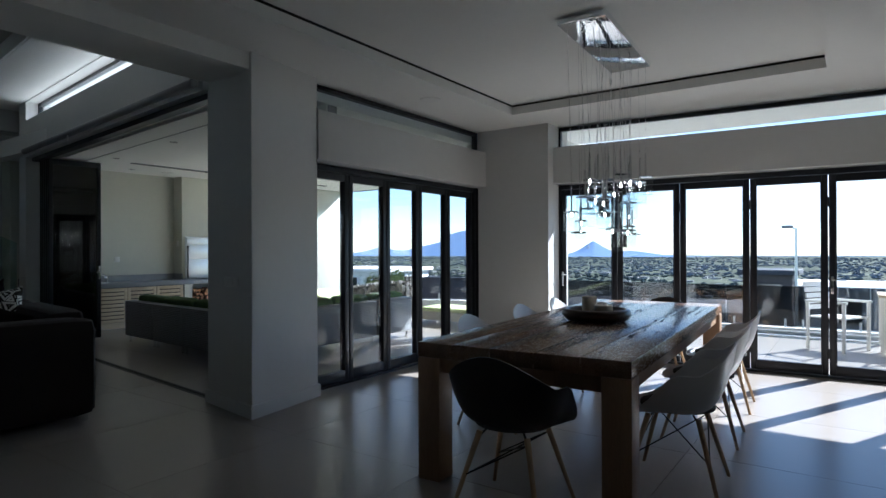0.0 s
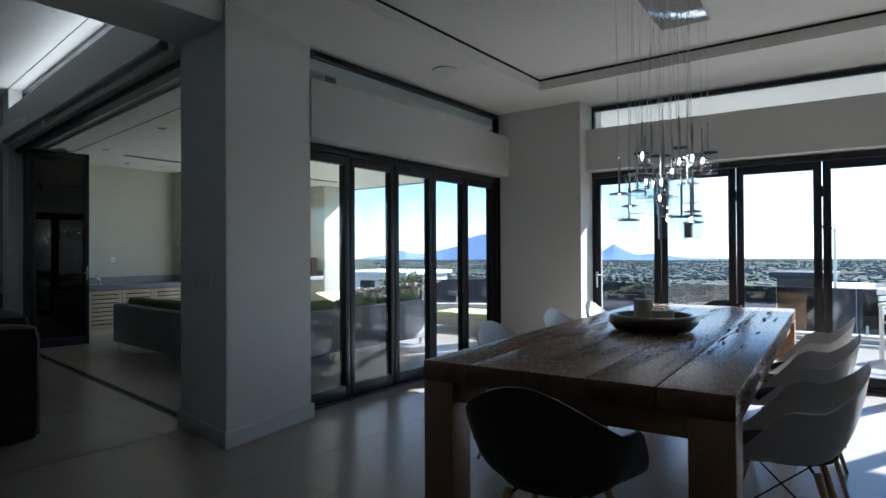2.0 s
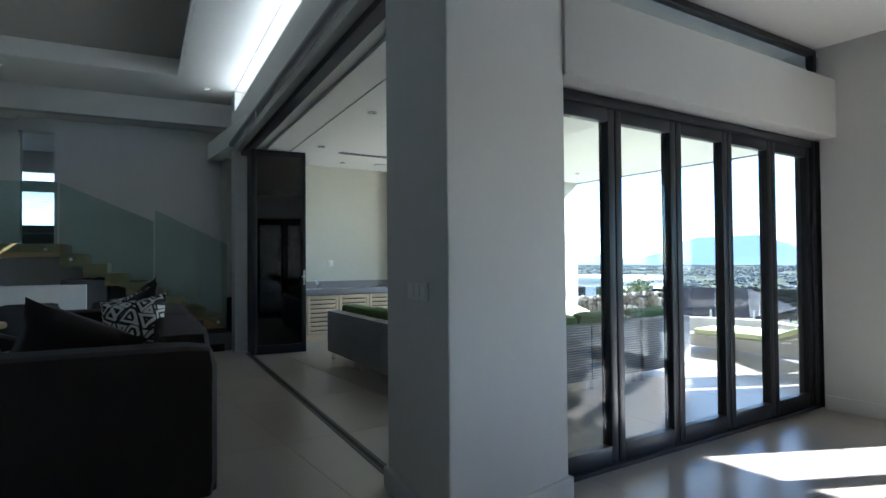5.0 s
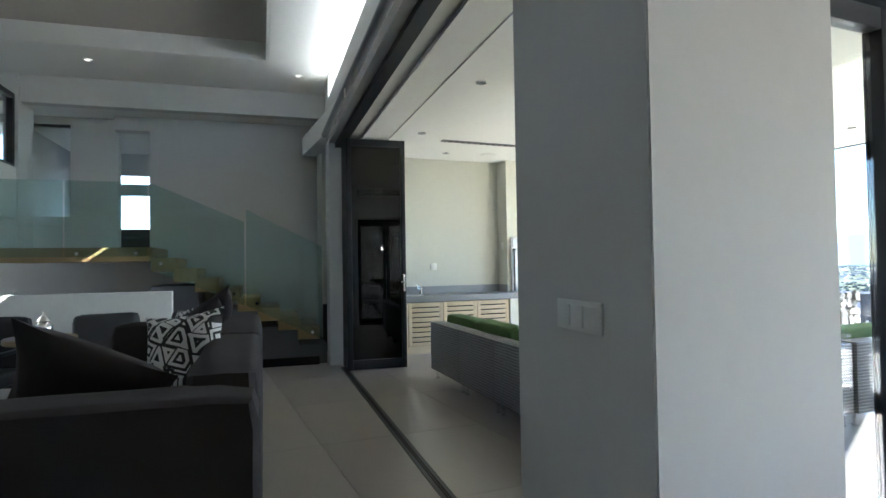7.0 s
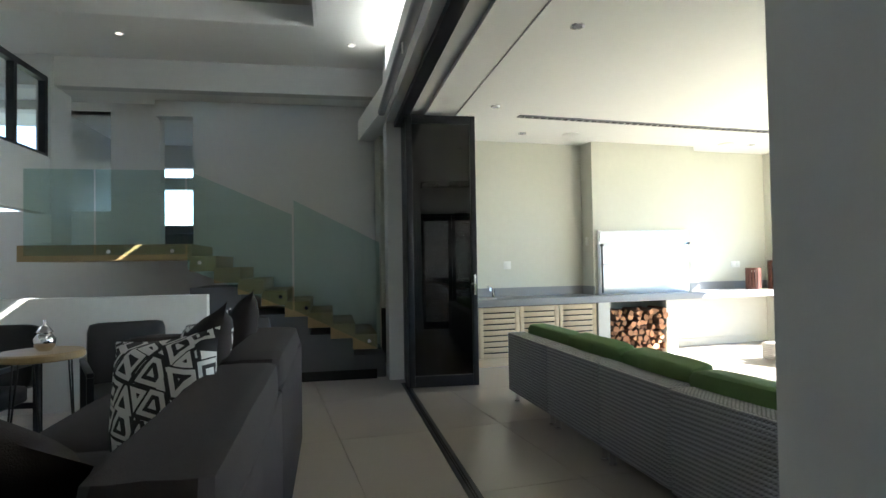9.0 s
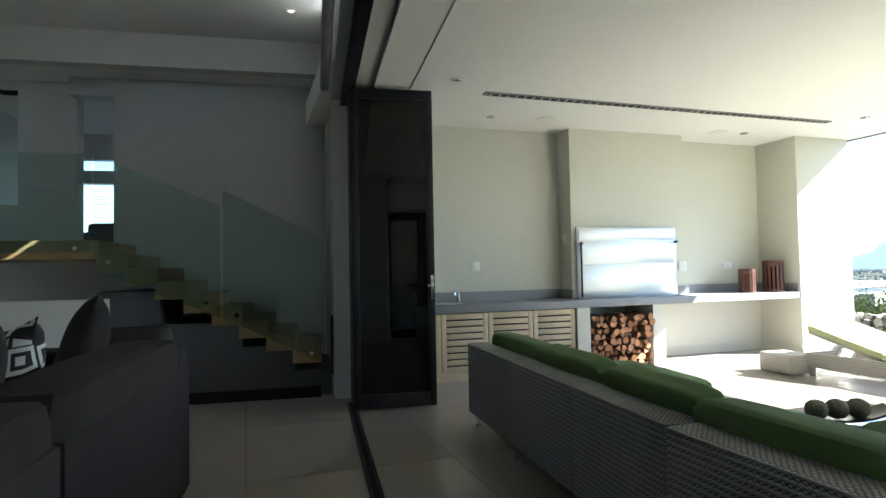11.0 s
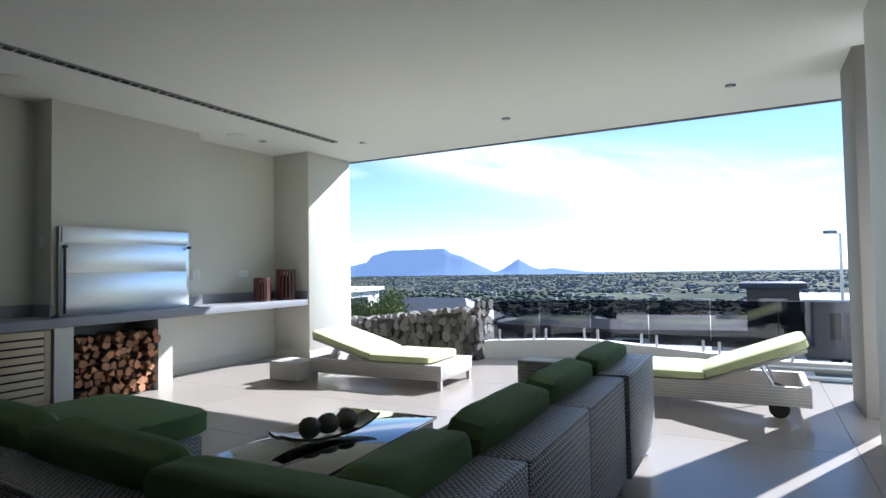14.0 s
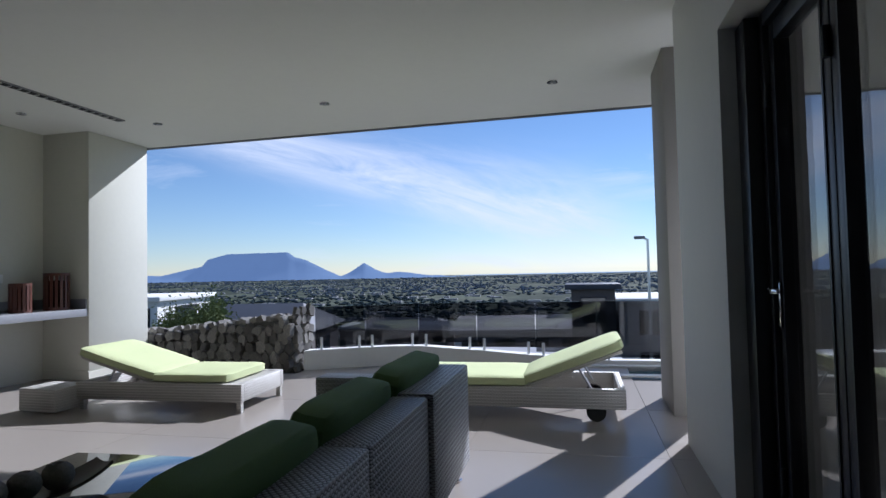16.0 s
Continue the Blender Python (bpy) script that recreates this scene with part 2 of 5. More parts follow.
M_BARK = mat("log_bark", (0.16, 0.085, 0.05), 0.9, var=0.3, scale=14, rand=0.35, bump=0.4, bump_scale=50)
M_LOGEND = mat("log_end", (0.42, 0.20, 0.10), 0.85, var=0.25, scale=20, rand=0.4)
M_LANTERN = mat("mahogany_slat", (0.10, 0.035, 0.022), 0.45, var=0.2, scale=12)
M_BOWL = mat("dark_turned_wood", (0.035, 0.022, 0.016), 0.32, var=0.3, scale=8, coat=0.2)
M_WAX = mat("ivory_wax", (0.70, 0.66, 0.56), 0.55, var=0.03)
M_BALL = mat("stone_ball", (0.20, 0.185, 0.16), 0.85, var=0.25, scale=25, bump=0.5, bump_scale=60)
M_RUBBER = mat("black_rubber", (0.015, 0.015, 0.015), 0.7)
M_WATER = mat("pool_water", (0.03, 0.11, 0.13), 0.06, var=0.1, bump=0.15, bump_scale=8)
M_LAMP = mat("lit_downlight", (0.9, 0.85, 0.75), 0.4, emit=0.3)
M_BULB = mat("lit_bulb", (0.9, 0.9, 0.9), 0.3, emit=9.0)
M_BLIND = mat("white_blind", (0.72, 0.75, 0.8), 0.7, var=0.03)

# ---- mesh helpers ----


def box(bm, x0, y0, z0, x1, y1, z1, bevel=0.0, seg=2):
    vs = bmesh.ops.create_cube(bm, size=1.0)["verts"]
    for v in vs:
        v.co = Vector((x0 + (v.co.x + 0.5) * (x1 - x0), y0 + (v.co.y + 0.5) * (y1 - y0), z0 + (v.co.z + 0.5) * (z1 - z0)))
    if bevel:
        es = list({e for v in vs for e in v.link_edges})
        bmesh.ops.bevel(bm, geom=es, offset=bevel, segments=seg, affect="EDGES", profile=0.5)
    return bm


def B(*boxes, bevel=0.0, seg=2):
    bm = bmesh.new()
    for b in boxes:
        box(bm, *b, bevel=bevel, seg=seg)
    return bm


def rod(bm, a, b, r0, r1=None, n=10):
    """A tapered round bar from a to b."""
    a, b = Vector(a), Vector(b)
    r1 = r0 if r1 is None else r1
    vs = bmesh.ops.create_cone(bm, cap_ends=True, segments=n, radius1=r0, radius2=r1, depth=(b - a).length)["verts"]
    m = Matrix.Translation((a + b) / 2) @ (b - a).to_track_quat("Z", "Y").to_matrix().to_4x4()
    bmesh.ops.transform(bm, matrix=m, verts=vs)
    return bm


def R(*rods, n=10):
    bm = bmesh.new()
    for r in rods:
        rod(bm, *r, n=n)
    return bm


def lathe(profile, n=32):
    """A turned solid from (radius, height) pairs."""
    bm = bmesh.new()
    rings = [[bm.verts.new((r * math.cos(2 * math.pi * i / n), r * math.sin(2 * math.pi * i / n), z)) for i in range(n)] for r, z in profile]
    for a, b in zip(rings, rings[1:]):
        for i in range(n):
            bm.faces.new((a[i], a[(i + 1) % n], b[(i + 1) % n], b[i]))
    bm.faces.new(rings[0][::-1])
    bm.faces.new(rings[-1])
    return bm


def pad(bm, x0, y0, z0, x1, y1, z1, k=7.0, puff=0.14, cuts=7, wob=0.004):
    """A stuffed cushion: a rounded, swollen box."""
    old = set(bm.verts)
    vs = bmesh.ops.create_cube(bm, size=2.0)["verts"]
    es = list({e for v in vs for e in v.link_edges})
    bmesh.ops.subdivide_edges(bm, edges=es, cuts=cuts, use_grid_fill=True)
    allv = [v for v in bm.verts if v not in old]
    c, h = Vector(((x0 + x1) / 2, (y0 + y1) / 2, (z0 + z1) / 2)), Vector(((x1 - x0) / 2, (y1 - y0) / 2, (z1 - z0) / 2))
    small = min(range(3), key=lambda i: h[i])
    for v in allv:
        p = v.co.copy()
        s = sum(abs(a) ** k for a in p) ** (1 / k)
        q = p / s
        o = [i for i in range(3) if i != small]
        q[small] *= 1 + puff * (1 - q[o[0]] ** 2) * (1 - q[o[1]] ** 2) - puff * 0.5
        w = noise.noise(Vector((p.x * 2 + c.x * 3, p.y * 2 + c.y * 3, p.z * 2))) * wob
        v.co = Vector((c.x + q.x * h.x + w, c.y + q.y * h.y + w, c.z + q.z * h.z + w))
    return bm


def P(*pads, **kw):
    bm = bmesh.new()
    for p in pads:
        pad(bm, *p, **kw)
    return bm


def mesh_of(name, bm, material, smooth=None):
    bmesh.ops.recalc_face_normals(bm, faces=bm.faces)
    me = bpy.data.meshes.new(name)
    bm.to_mesh(me)
    bm.free()
    me.materials.append(material)
    if smooth is not None:
        me.shade_smooth()
        if smooth < 180:
            me.set_sharp_from_angle(angle=radians(smooth))
    return me


def part(name, bm, material, parent, label="", smooth=35):
    ob = new(name, mesh_of(name, bm, material, smooth))
    ob.parent = parent
    return tagged(ob, label)


def thing(name, label, category, m=None, group="", kind=""):
    ob = new(name)
    ob.empty_display_size = 0.1
    if m is not None:
        ob.matrix_world = m
    return tagged(ob, label, category, group, kind)


def setting(name, bm, material, label, category, m=None, smooth=35):
    ob = new(name, mesh_of(name, bm, material, smooth))
    if m is not None:
        ob.matrix_world = m
    return tagged(ob, label, category, kind="structure")


# The living wing is turned a little against the dining wing: x runs along its opening, y towards the lounge.
P0 = Vector((-3.33, 2.71, 0))
LIV = Matrix(((-0.9938, -0.111, 0, P0.x), (0.111, -0.9938, 0, P0.y), (0, 0, 1, 0), (0, 0, 0, 1)))

# ---- large structure: dining wing ----
SOF, REC = 2.885, 2.99
PIL = Matrix.Translation((-3.265, 2.735, 0)) @ pose(0, 0, 0, 0, 0, -9.4)


def pillar(grow, top, bevel):
    """The four-sided pillar, a little out of square, grown outwards for its plinth."""
    bm = bmesh.new()
    g = grow
    foot = ((-3.265 + g, 2.735 - g), (-3.395 + g, 3.545 + g), (-4.10 - g, 3.545 + g), (-4.045 - g, 2.865 - g))
    lo, hi = [bm.verts.new((x, y, 0)) for x, y in foot], [bm.verts.new((x, y, top)) for x, y in foot]
    bm.faces.new(lo[::-1])
    bm.faces.new(hi)
    for i in range(4):
        bm.faces.new((lo[i], lo[(i + 1) % 4], hi[(i + 1) % 4], hi[i]))
    bmesh.ops.bevel(bm, geom=bm.edges, offset=bevel, segments=2, affect="EDGES")
    return bm


setting("wall_pillar", pillar(0, SOF + 0.2, 0.004), M_WALL, "grey painted plaster pillar beside the folding doors", "pillar")
setting("baseboard_1", pillar(0.02, 0.11, 0.005), M_WALL, "painted plinth round the pillar", "baseboard")
setting("wall_west", B((-3.6, 3.54, 2.148, -3.375, 6.505, 2.605), bevel=0.006), M_WALL, "grey plaster beam over folding doors", "wall")
setting("wall_pier", B((-3.5, 6.505, 0, -2.49, 7.1, SOF), (-3.75, 6.62, 0, -3.5, 7.78, 2.755), (-3.5, 7.1, 0, -2.9, 7.78, 2.755), (-3.75, 3.56, 2.16, -3.602, 6.62, 2.605)), M_WALL, "grey plaster corner pier", "wall")
setting("baseboard_2", B((-3.48, 6.49, 0, -2.49, 6.505, 0.11)), M_WALL, "painted plinth of the corner pier", "baseboard")
TR = Matrix.Translation((-2.53, 6.815, 0)) @ pose(0, 0, 0, 0, 0, 3.0)
setting("wall_north", B((0, -0.16, 2.15, 6.2, 0.18, 2.6), (5.15, -0.16, 0, 6.2, 0.18, 2.15), (5.15, -0.16, 2.6, 6.2, 0.18, SOF)), M_WALL, "grey plaster beam and wall over the terrace doors", "wall", TR)
setting("wall_east", B((3.5, -3.2, 0, 3.75, 7.3, 3.3)), M_WALL, "plain grey plaster wall", "wall")
setting("wall_south", B((-12.5, -3.45, 0, 3.75, -3.2, 3.9)), M_WALL, "plain grey plaster wall", "wall")
setting("ceiling_dining", B((-3.9, -3.2, 2.75, -3.3, 2.78, 3.85), (-3.3, -3.2, SOF, -2.665, 2.78, 3.75), (-3.56, 2.78, SOF, -2.665, 6.7, 3.75), (0.44, -3.2, SOF, 3.5, 6.7, 3.75), (-2.665, 5.885, SOF, 0.44, 6.7, 3.75), (-2.665, -3.2, SOF, 0.44, -1.2, 3.75),
        (-2.665, -1.2, REC, 0.44, 5.885, 3.75), (-3.79, 6.7, SOF, 3.75, 7.4, 3.75)), M_CEIL, "white dining ceiling with a recessed tray", "ceiling")
setting("trim_recess", B((-2.665, 5.855, SOF - 0.004, 0.44, 5.885, SOF + 0.085), (-2.665, -1.2, SOF - 0.004, -2.635, 5.855, SOF + 0.085), (0.41, -1.2, SOF - 0.004, 0.44, 5.855, SOF + 0.085)), M_CEIL, "white lip of the ceiling recess", "trim")
setting("trim_shadow_gap", B((-2.664, 5.85, SOF + 0.087, 0.439, 5.884, REC - 0.001), (-2.664, -1.2, SOF + 0.087, -2.63, 5.85, REC - 0.001), (0.405, -1.2, SOF + 0.087, 0.439, 5.85, REC - 0.001)), M_BLACK, "dark shadow gap in the ceiling recess", "trim")

# ---- large structure: living wing (its own axes) ----
LC, LR = 3.54, 3.76
setting("wall_opening", B((0.705, -0.36, 2.72, 6.15, -0.02, 3.26), (6.15, -0.36, 0, 6.5, -0.02, LC + 0.3), (0.705, -0.36, 3.53, 6.15, -0.02, LC + 0.3), (-0.4, -0.36, SOF + 0.05, 0.705, -0.02, LC + 0.3)), M_WALL, "grey plaster wall with a wide folding opening", "wall", LIV)
setting("ceiling_living", B((-1, -0.02, LC, 6.45, 0.68, LC + 0.3), (5.79, 0.68, LC, 6.95, 6.2, LC + 0.3), (6.5, -0.2, LC, 6.95, 0.68, LC + 0.3), (6.45, -0.02, LC, 6.5, 0.68, LC + 0.3), (-1, 0.68, LC, 1.9, 6.2, LC + 0.3), (1.9, 5.0, LC, 5.79, 6.2, LC + 0.3)), M_CEIL, "white living room ceiling", "ceiling", LIV)
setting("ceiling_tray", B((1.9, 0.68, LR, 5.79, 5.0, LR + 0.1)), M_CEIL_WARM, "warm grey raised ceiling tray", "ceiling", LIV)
setting("trim_tray", B((5.76, 0.71, LC + 0.001, 5.788, 5.0, LC + 0.05), (1.9, 0.682, LC + 0.001, 5.788, 0.71, LC + 0.05)), M_CEIL, "white lip of the ceiling tray", "trim", LIV)
setting("wall_fascia", B((6.95, -0.2, 3.21, 7.1, 6.2, LC + 0.3)), M_WALL, "grey plaster downstand above the stair", "wall", LIV)
setting("ceiling_stair", B((7.1, -0.2, 3.21, 9.0, 6.2, 3.42)), M_CEIL, "white ceiling over the stair", "ceiling", LIV)
setting("wall_stair", B((7.4, -0.36, 0, 7.6, 2.18, 3.206), (7.4, 2.18, 0, 7.6, 2.6, 1.47), (7.4, 2.18, 3.02, 7.6, 2.6, 3.206), (7.6, 2.6, 0, 7.8, 6.2, 1.9), (7.6, 2.6, 1.9, 7.8, 3.15, 3.206), (7.6, 5.4, 1.9, 7.8, 6.2, 3.206), (7.6, 3.15, 3.1, 7.8, 5.4, 3.206), (6.5, -0.36, 0, 7.4, -0.2, LC + 0.3)), M_WALL, "plain grey wall behind the stair", "wall", LIV)
setting("wall_gallery", B((4.0, 3.5, 1.81, 6.86, 3.65, 2.41), (6.9, 3.5, 1.5, 7.39, 3.65, LC - 0.002)), M_WALL, "white gallery balustrade wall", "wall", LIV)
setting("wall_low", B((5.5, 1.66, 0, 5.62, 6.0, 0.97), bevel=0.004), M_WHITE, "low white wall behind the armchairs", "wall", LIV)
setting("baseboard_3", B((6.28, 0.1, 0, 6.3, 1.5, 0.1)), M_BLACK, "dark plinth under the stair", "baseboard", LIV)

# ---- large structure: patio ----
PC = 2.755
bm = bmesh.new()
lo = [bm.verts.new((x, y, PC)) for x, y in ((-10.6, 3.3), (-3.61, 3.3), (-3.61, 6.9), (-2.9, 7.3), (-2.9, 10.07), (-10.6, 10.26))]
hi = [bm.verts.new((v.co.x, v.co.y, PC + 0.25)) for v in lo]
bm.faces.new(lo[::-1])
bm.faces.new(hi)
for i in range(6):
    bm.faces.new((lo[i], lo[(i + 1) % 6], hi[(i + 1) % 6], hi[i]))
setting("ceiling_patio", bm, M_CEIL, "white patio ceiling", "ceiling")
setting("trim_roof_edge", B((0, 0, PC - 0.02, 7.7, 0.02, PC + 0.26)), M_CONC, "grey metal edge of the patio roof", "trim", Matrix.Translation((-10.6, 10.265, 0)) @ pose(0, 0, 0, 0, 0, -1.34))
setting("ceiling_head", B((0.3, -0.66, 2.69, 6.3, -0.36, PC + 0.3)), M_CEIL, "white flat soffit over the opening", "ceiling", LIV)
# thin grey sheet paints the shading of the step's upright face
setting("trim_step", B((0.3, -0.67, 2.685, 6.3, -0.661, 2.755)), M_CONC, "face of the soffit step, its shade put in as grey", "trim", LIV)
setting("wall_patio", B((-10.6, 3.5, 0, -10.275, 10.2, PC)), M_PATIO, "sage grey plaster wall of the patio", "wall")
setting("wall_chimney", B((-10.276, 6.215, 0.79, -10.0, 7.81, PC)), M_PATIO, "sage grey plaster chimney breast", "chimney")
setting("wall_column", B((-10.3, 9.28, 0, -9.66, 10.19, PC), bevel=0.004), M_PATIO, "plaster column in full sun", "column")
setting("wall_column_east", B((-3.73, 8.46, 0, -3.5, 9.12, PC), bevel=0.004), M_COLUMN, "plaster column beside the pool, shade put into its colour", "column")

# ---- glazing ----


def fold_leaf(parent, x0, w, h, mglass, handle=0, flip=1):
    """One leaf of a folding door in its own plane: x along, y the thickness."""
    t, st = 0.028, 0.058
    lf = part("leaf", B((x0 + 0.004, -t, 0.03, x0 + st, t, h), (x0 + w - st, -t, 0.03, x0 + w - 0.004, t, h), (x0 + st, -t, 0.03, x0 + w - st, t, 0.13), (x0 + st, -t, h - 0.075, x0 + w - st, t, h), bevel=0.003), M_FRAME, parent)
    pane = part("pane", B((x0 + st - 0.005, -0.006, 0.125, x0 + w - st + 0.005, 0.006, h - 0.07)), mglass, lf, "clear glass pane")
    pane.visible_shadow = False
    part("bead", B((x0 + st, -t - 0.004, 0.13, x0 + st + 0.012, -t + 0.003, h - 0.075), (x0 + w - st - 0.012, -t - 0.004, 0.13, x0 + w - st, -t + 0.003, h - 0.075)), M_FRAME, lf)
    for z in (0.25, h - 0.28):
        part("hinge", R(((x0, -t - 0.012, z - 0.05), (x0, -t - 0.012, z + 0.05), 0.012)), M_FRAME, lf)
    if handle:
        hx = x0 + (st / 2 if handle > 0 else w - st / 2)
        part("door_handle", B((hx - 0.014, -t - 0.012, 0.86, hx + 0.014, -t, 1.04), (hx - 0.01, -t - 0.05, 0.995, hx + 0.01, -t, 1.015), (hx - 0.01, -t - 0.055, 0.997, hx + 0.12, -t - 0.04, 1.013), bevel=0.003), M_CHROME, lf, "satin lever handle")
    return lf


def fold_door(name, m, widths, h, handles, label, mglass=None):
    d = thing(name, label, "folding door", m, kind="structure")
    tot = sum(widths)
    part("door_frame", B((-0.05, -0.05, 0, 0, 0.05, h + 0.06), (tot, -0.05, 0, tot + 0.05, 0.05, h + 0.06), (0, -0.05, h + 0.005, tot, 0.05, h + 0.06), bevel=0.003), M_FRAME, d)
    part("sill", B((0, -0.05, 0.002, tot, 0.05, 0.025)), M_FRAME, d)
    x = 0.0
    for i, w in enumerate(widths):
        fold_leaf(d, x, w, h, mglass or M_GLASS, handles.get(i, 0))
        x += w
    return d


def strip_window(name, m, length, z0, z1, mullions, label):
    d = thing(name, label, "window", m, kind="structure")
    f = 0.045
    part("window_frame", B((0, -0.03, z1 - f, length, 0.03, z1), (0, -0.03, z0, f, 0.03, z1 - f), (length - f, -0.03, z0, length, 0.03, z1 - f), (f, -0.03, z0, length - f, 0.03, z0 + 0.012)), M_FRAME, d)
    xs = [f, *mullions, length - f]
    for a, b in zip(xs, xs[1:]):
        p = part("pane", B((a + 0.002, -0.005, z0 + 0.012, b - 0.002, 0.005, z1 - f)), M_GLASS, d)
        p.visible_shadow = False
    return d


WEST = Matrix.Translation((-3.575, 6.43, 0)) @ pose(0, 0, 0, 0, 0, -90)
fold_door("door_1", WEST, [0.58] * 5, 2.08, {0: 1, 3: 1}, "closed dark aluminium folding glass doors to the patio")
strip_window("window_1", Matrix.Translation((-3.54, 6.5, 0)) @ pose(0, 0, 0, 0, 0, -90), 2.96, 2.607, 2.875, [1.3], "narrow clear strip window under the ceiling")
fold_door("door_2", TR @ pose(0.06, 0.05, 0), [0.715] * 7, 2.08, {0: 1, 4: 1}, "closed dark aluminium folding glass doors to the terrace")
strip_window("window_2", TR @ pose(0.02, 0.04, 0), 5.15, 2.602, 2.875, [1.75, 3.4], "wide clear strip window above the terrace doors")
strip_window("window_3", LIV @ pose(0.75, -0.2, 0), 5.38, 3.26, 3.53, [1.7, 3.5], "narrow clear clerestory window over the opening")

setting("trim_door_jamb", B((-3.68, 6.482, 0, -3.53, 6.618, 2.146), bevel=0.003), M_FRAME, "wide dark aluminium jamb of the patio doors", "door frame")
# folded stack at the end of the opening
stack = thing("door_3", "open dark glass door leaves folded against the jamb", "folding door", LIV @ pose(5.6, -0.15, 0), kind="structure")
for i in range(5):
    lean = pose(0.012 + i * 0.088, 0, 0, 0, 0, -90 + (1.6 if i % 2 else -1.6))
    lf = part("leaf", B((0.004, -0.028, 0.02, 0.065, 0.028, 2.66), (0.635, -0.028, 0.02, 0.69, 0.028, 2.66), (0.065, -0.028, 0.02, 0.635, 0.028, 0.13), (0.065, -0.028, 2.58, 0.635, 0.028, 2.66), bevel=0.004), M_FRAME, stack)
    lf.matrix_local = lean
    part("pane", B((0.06, -0.006, 0.125, 0.64, 0.006, 2.585)), M_GLASS_DARK, lf, "dark reflecting glass pane")
    if i == 0:
        part("door_handle", B((0.65, -0.05, 0.9, 0.675, -0.028, 1.1), (0.62, -0.065, 1.0, 0.675, -0.045, 1.02), bevel=0.003), M_CHROME, lf, "satin lever handle and lock")
setting("trim_track", B((0.72, -0.19, 0.0005, 5.95, -0.115, 0.004)), M_FRAME, "dark floor track of the folding doors", "track", LIV)
setting("trim_track_groove", B((0.72, -0.165, 0.004, 5.95, -0.155, 0.0055), (0.72, -0.15, 0.004, 5.95, -0.14, 0.0055)), M_BLACK, "black grooves of the floor track", "track", LIV)
setting("trim_head_rail", B((0.72, -0.20, 2.665, 6.15, -0.10, 2.719)), M_FRAME, "dark head rail of the folding doors", "rail", LIV)
blind = thing("roller_screen", "rolled-up dark insect screen along the opening", "blind", LIV @ pose(0.74, 0.045, 2.77))
part("tube", R(((0, 0, 0), (5.2, 0, 0), 0.038), n=18), M_CONC, blind)
part("end_bracket", B((-0.012, -0.03, -0.03, 0.0, 0.03, 0.03)), M_CONC, blind)
part("end_bracket", B((5.2, -0.03, -0.03, 5.212, 0.03, 0.03)), M_CONC, blind)
part("pull", B((3.2, 0.02, -0.10, 3.23, 0.03, -0.03)), M_PLATE, blind, "small white pull tab")

# ---- stair, gallery ----
stair = thing("staircase", "oak stair with closed steps and glass balustrade", "stairs", LIV, kind="structure")
for i in range(9):
    y, z = 0.09 + i * 0.234, 0.47 + i * 0.123
    part("tread", B((6.32, y, z - 0.16, 7.39, y + (0.26 if i < 8 else 1.6), z), bevel=0.004), M_TREAD, stair)
part("stair_wall", B((6.36, 0.0, 0, 7.38, 0.34, 0.24), (6.4, 0.34, 0, 7.38, 0.8, 0.47), (6.4, 0.8, 0, 7.38, 1.5, 0.7), (6.4, 1.5, 0, 7.38, 2.0, 1.0)), M_UNDER, stair, "mass under the steps, its shade put in as dark grey")
for a, b, z0, z1 in ((0.06, 0.95, 0.75, 1.9), (0.97, 2.0, 1.2, 2.2), (2.02, 2.85, 1.35, 2.2)):
    bm = bmesh.new()
    z0b = z0 - (0.45 if a < 2 else 0.0)
    vs = [bm.verts.new((x, y, z)) for x in (6.295, 6.307) for y, z in ((a, z0b), (b, z0 if a < 2 else z0), (b, z1), (a, z1 - (0.45 if a < 2 else 0)))]
    for f in ((0, 1, 2, 3), (7, 6, 5, 4), (0, 4, 5, 1), (1, 5, 6, 2), (2, 6, 7, 3), (3, 7, 4, 0)):
        bm.faces.new([vs[k] for k in f])
    g = part("glass_panel", bm, M_GLASS_GREEN, stair, "clear glass balustrade panel", smooth=None)
    g.visible_shadow = False
    for y in (a + 0.12, b - 0.12):
        part("standoff", R(((6.28, y, 0.40 + min(8, int((y - 0.09) / 0.234)) * 0.123), (6.325, y, 0.40 + min(8, int((y - 0.09) / 0.234)) * 0.123), 0.02)), M_CHROME, stair)
part("gallery_glass", B((6.295, 2.87, 1.35, 6.307, 3.49, 2.2)), M_GLASS_GREEN, stair, "glass panel on the gallery").visible_shadow = False
win4 = thing("window_4", "dark-framed gallery window with bright sky", "window", LIV, kind="structure")
part("window_frame", B((4.0, 3.53, 2.412, 6.89, 3.6, 2.45), (4.0, 3.53, 3.22, 6.89, 3.6, 3.28), (6.83, 3.53, 2.45, 6.89, 3.6, 3.22), (6.2, 3.53, 2.45, 6.26, 3.6, 3.22), (5.1, 3.53, 2.45, 5.16, 3.6, 3.22)), M_FRAME, win4)
for x0, x1 in ((5.16, 6.2), (6.26, 6.83)):
    part("pane", B((x0, 3.56, 2.45, x1, 3.57, 3.22)), M_GLASS, win4).visible_shadow = False
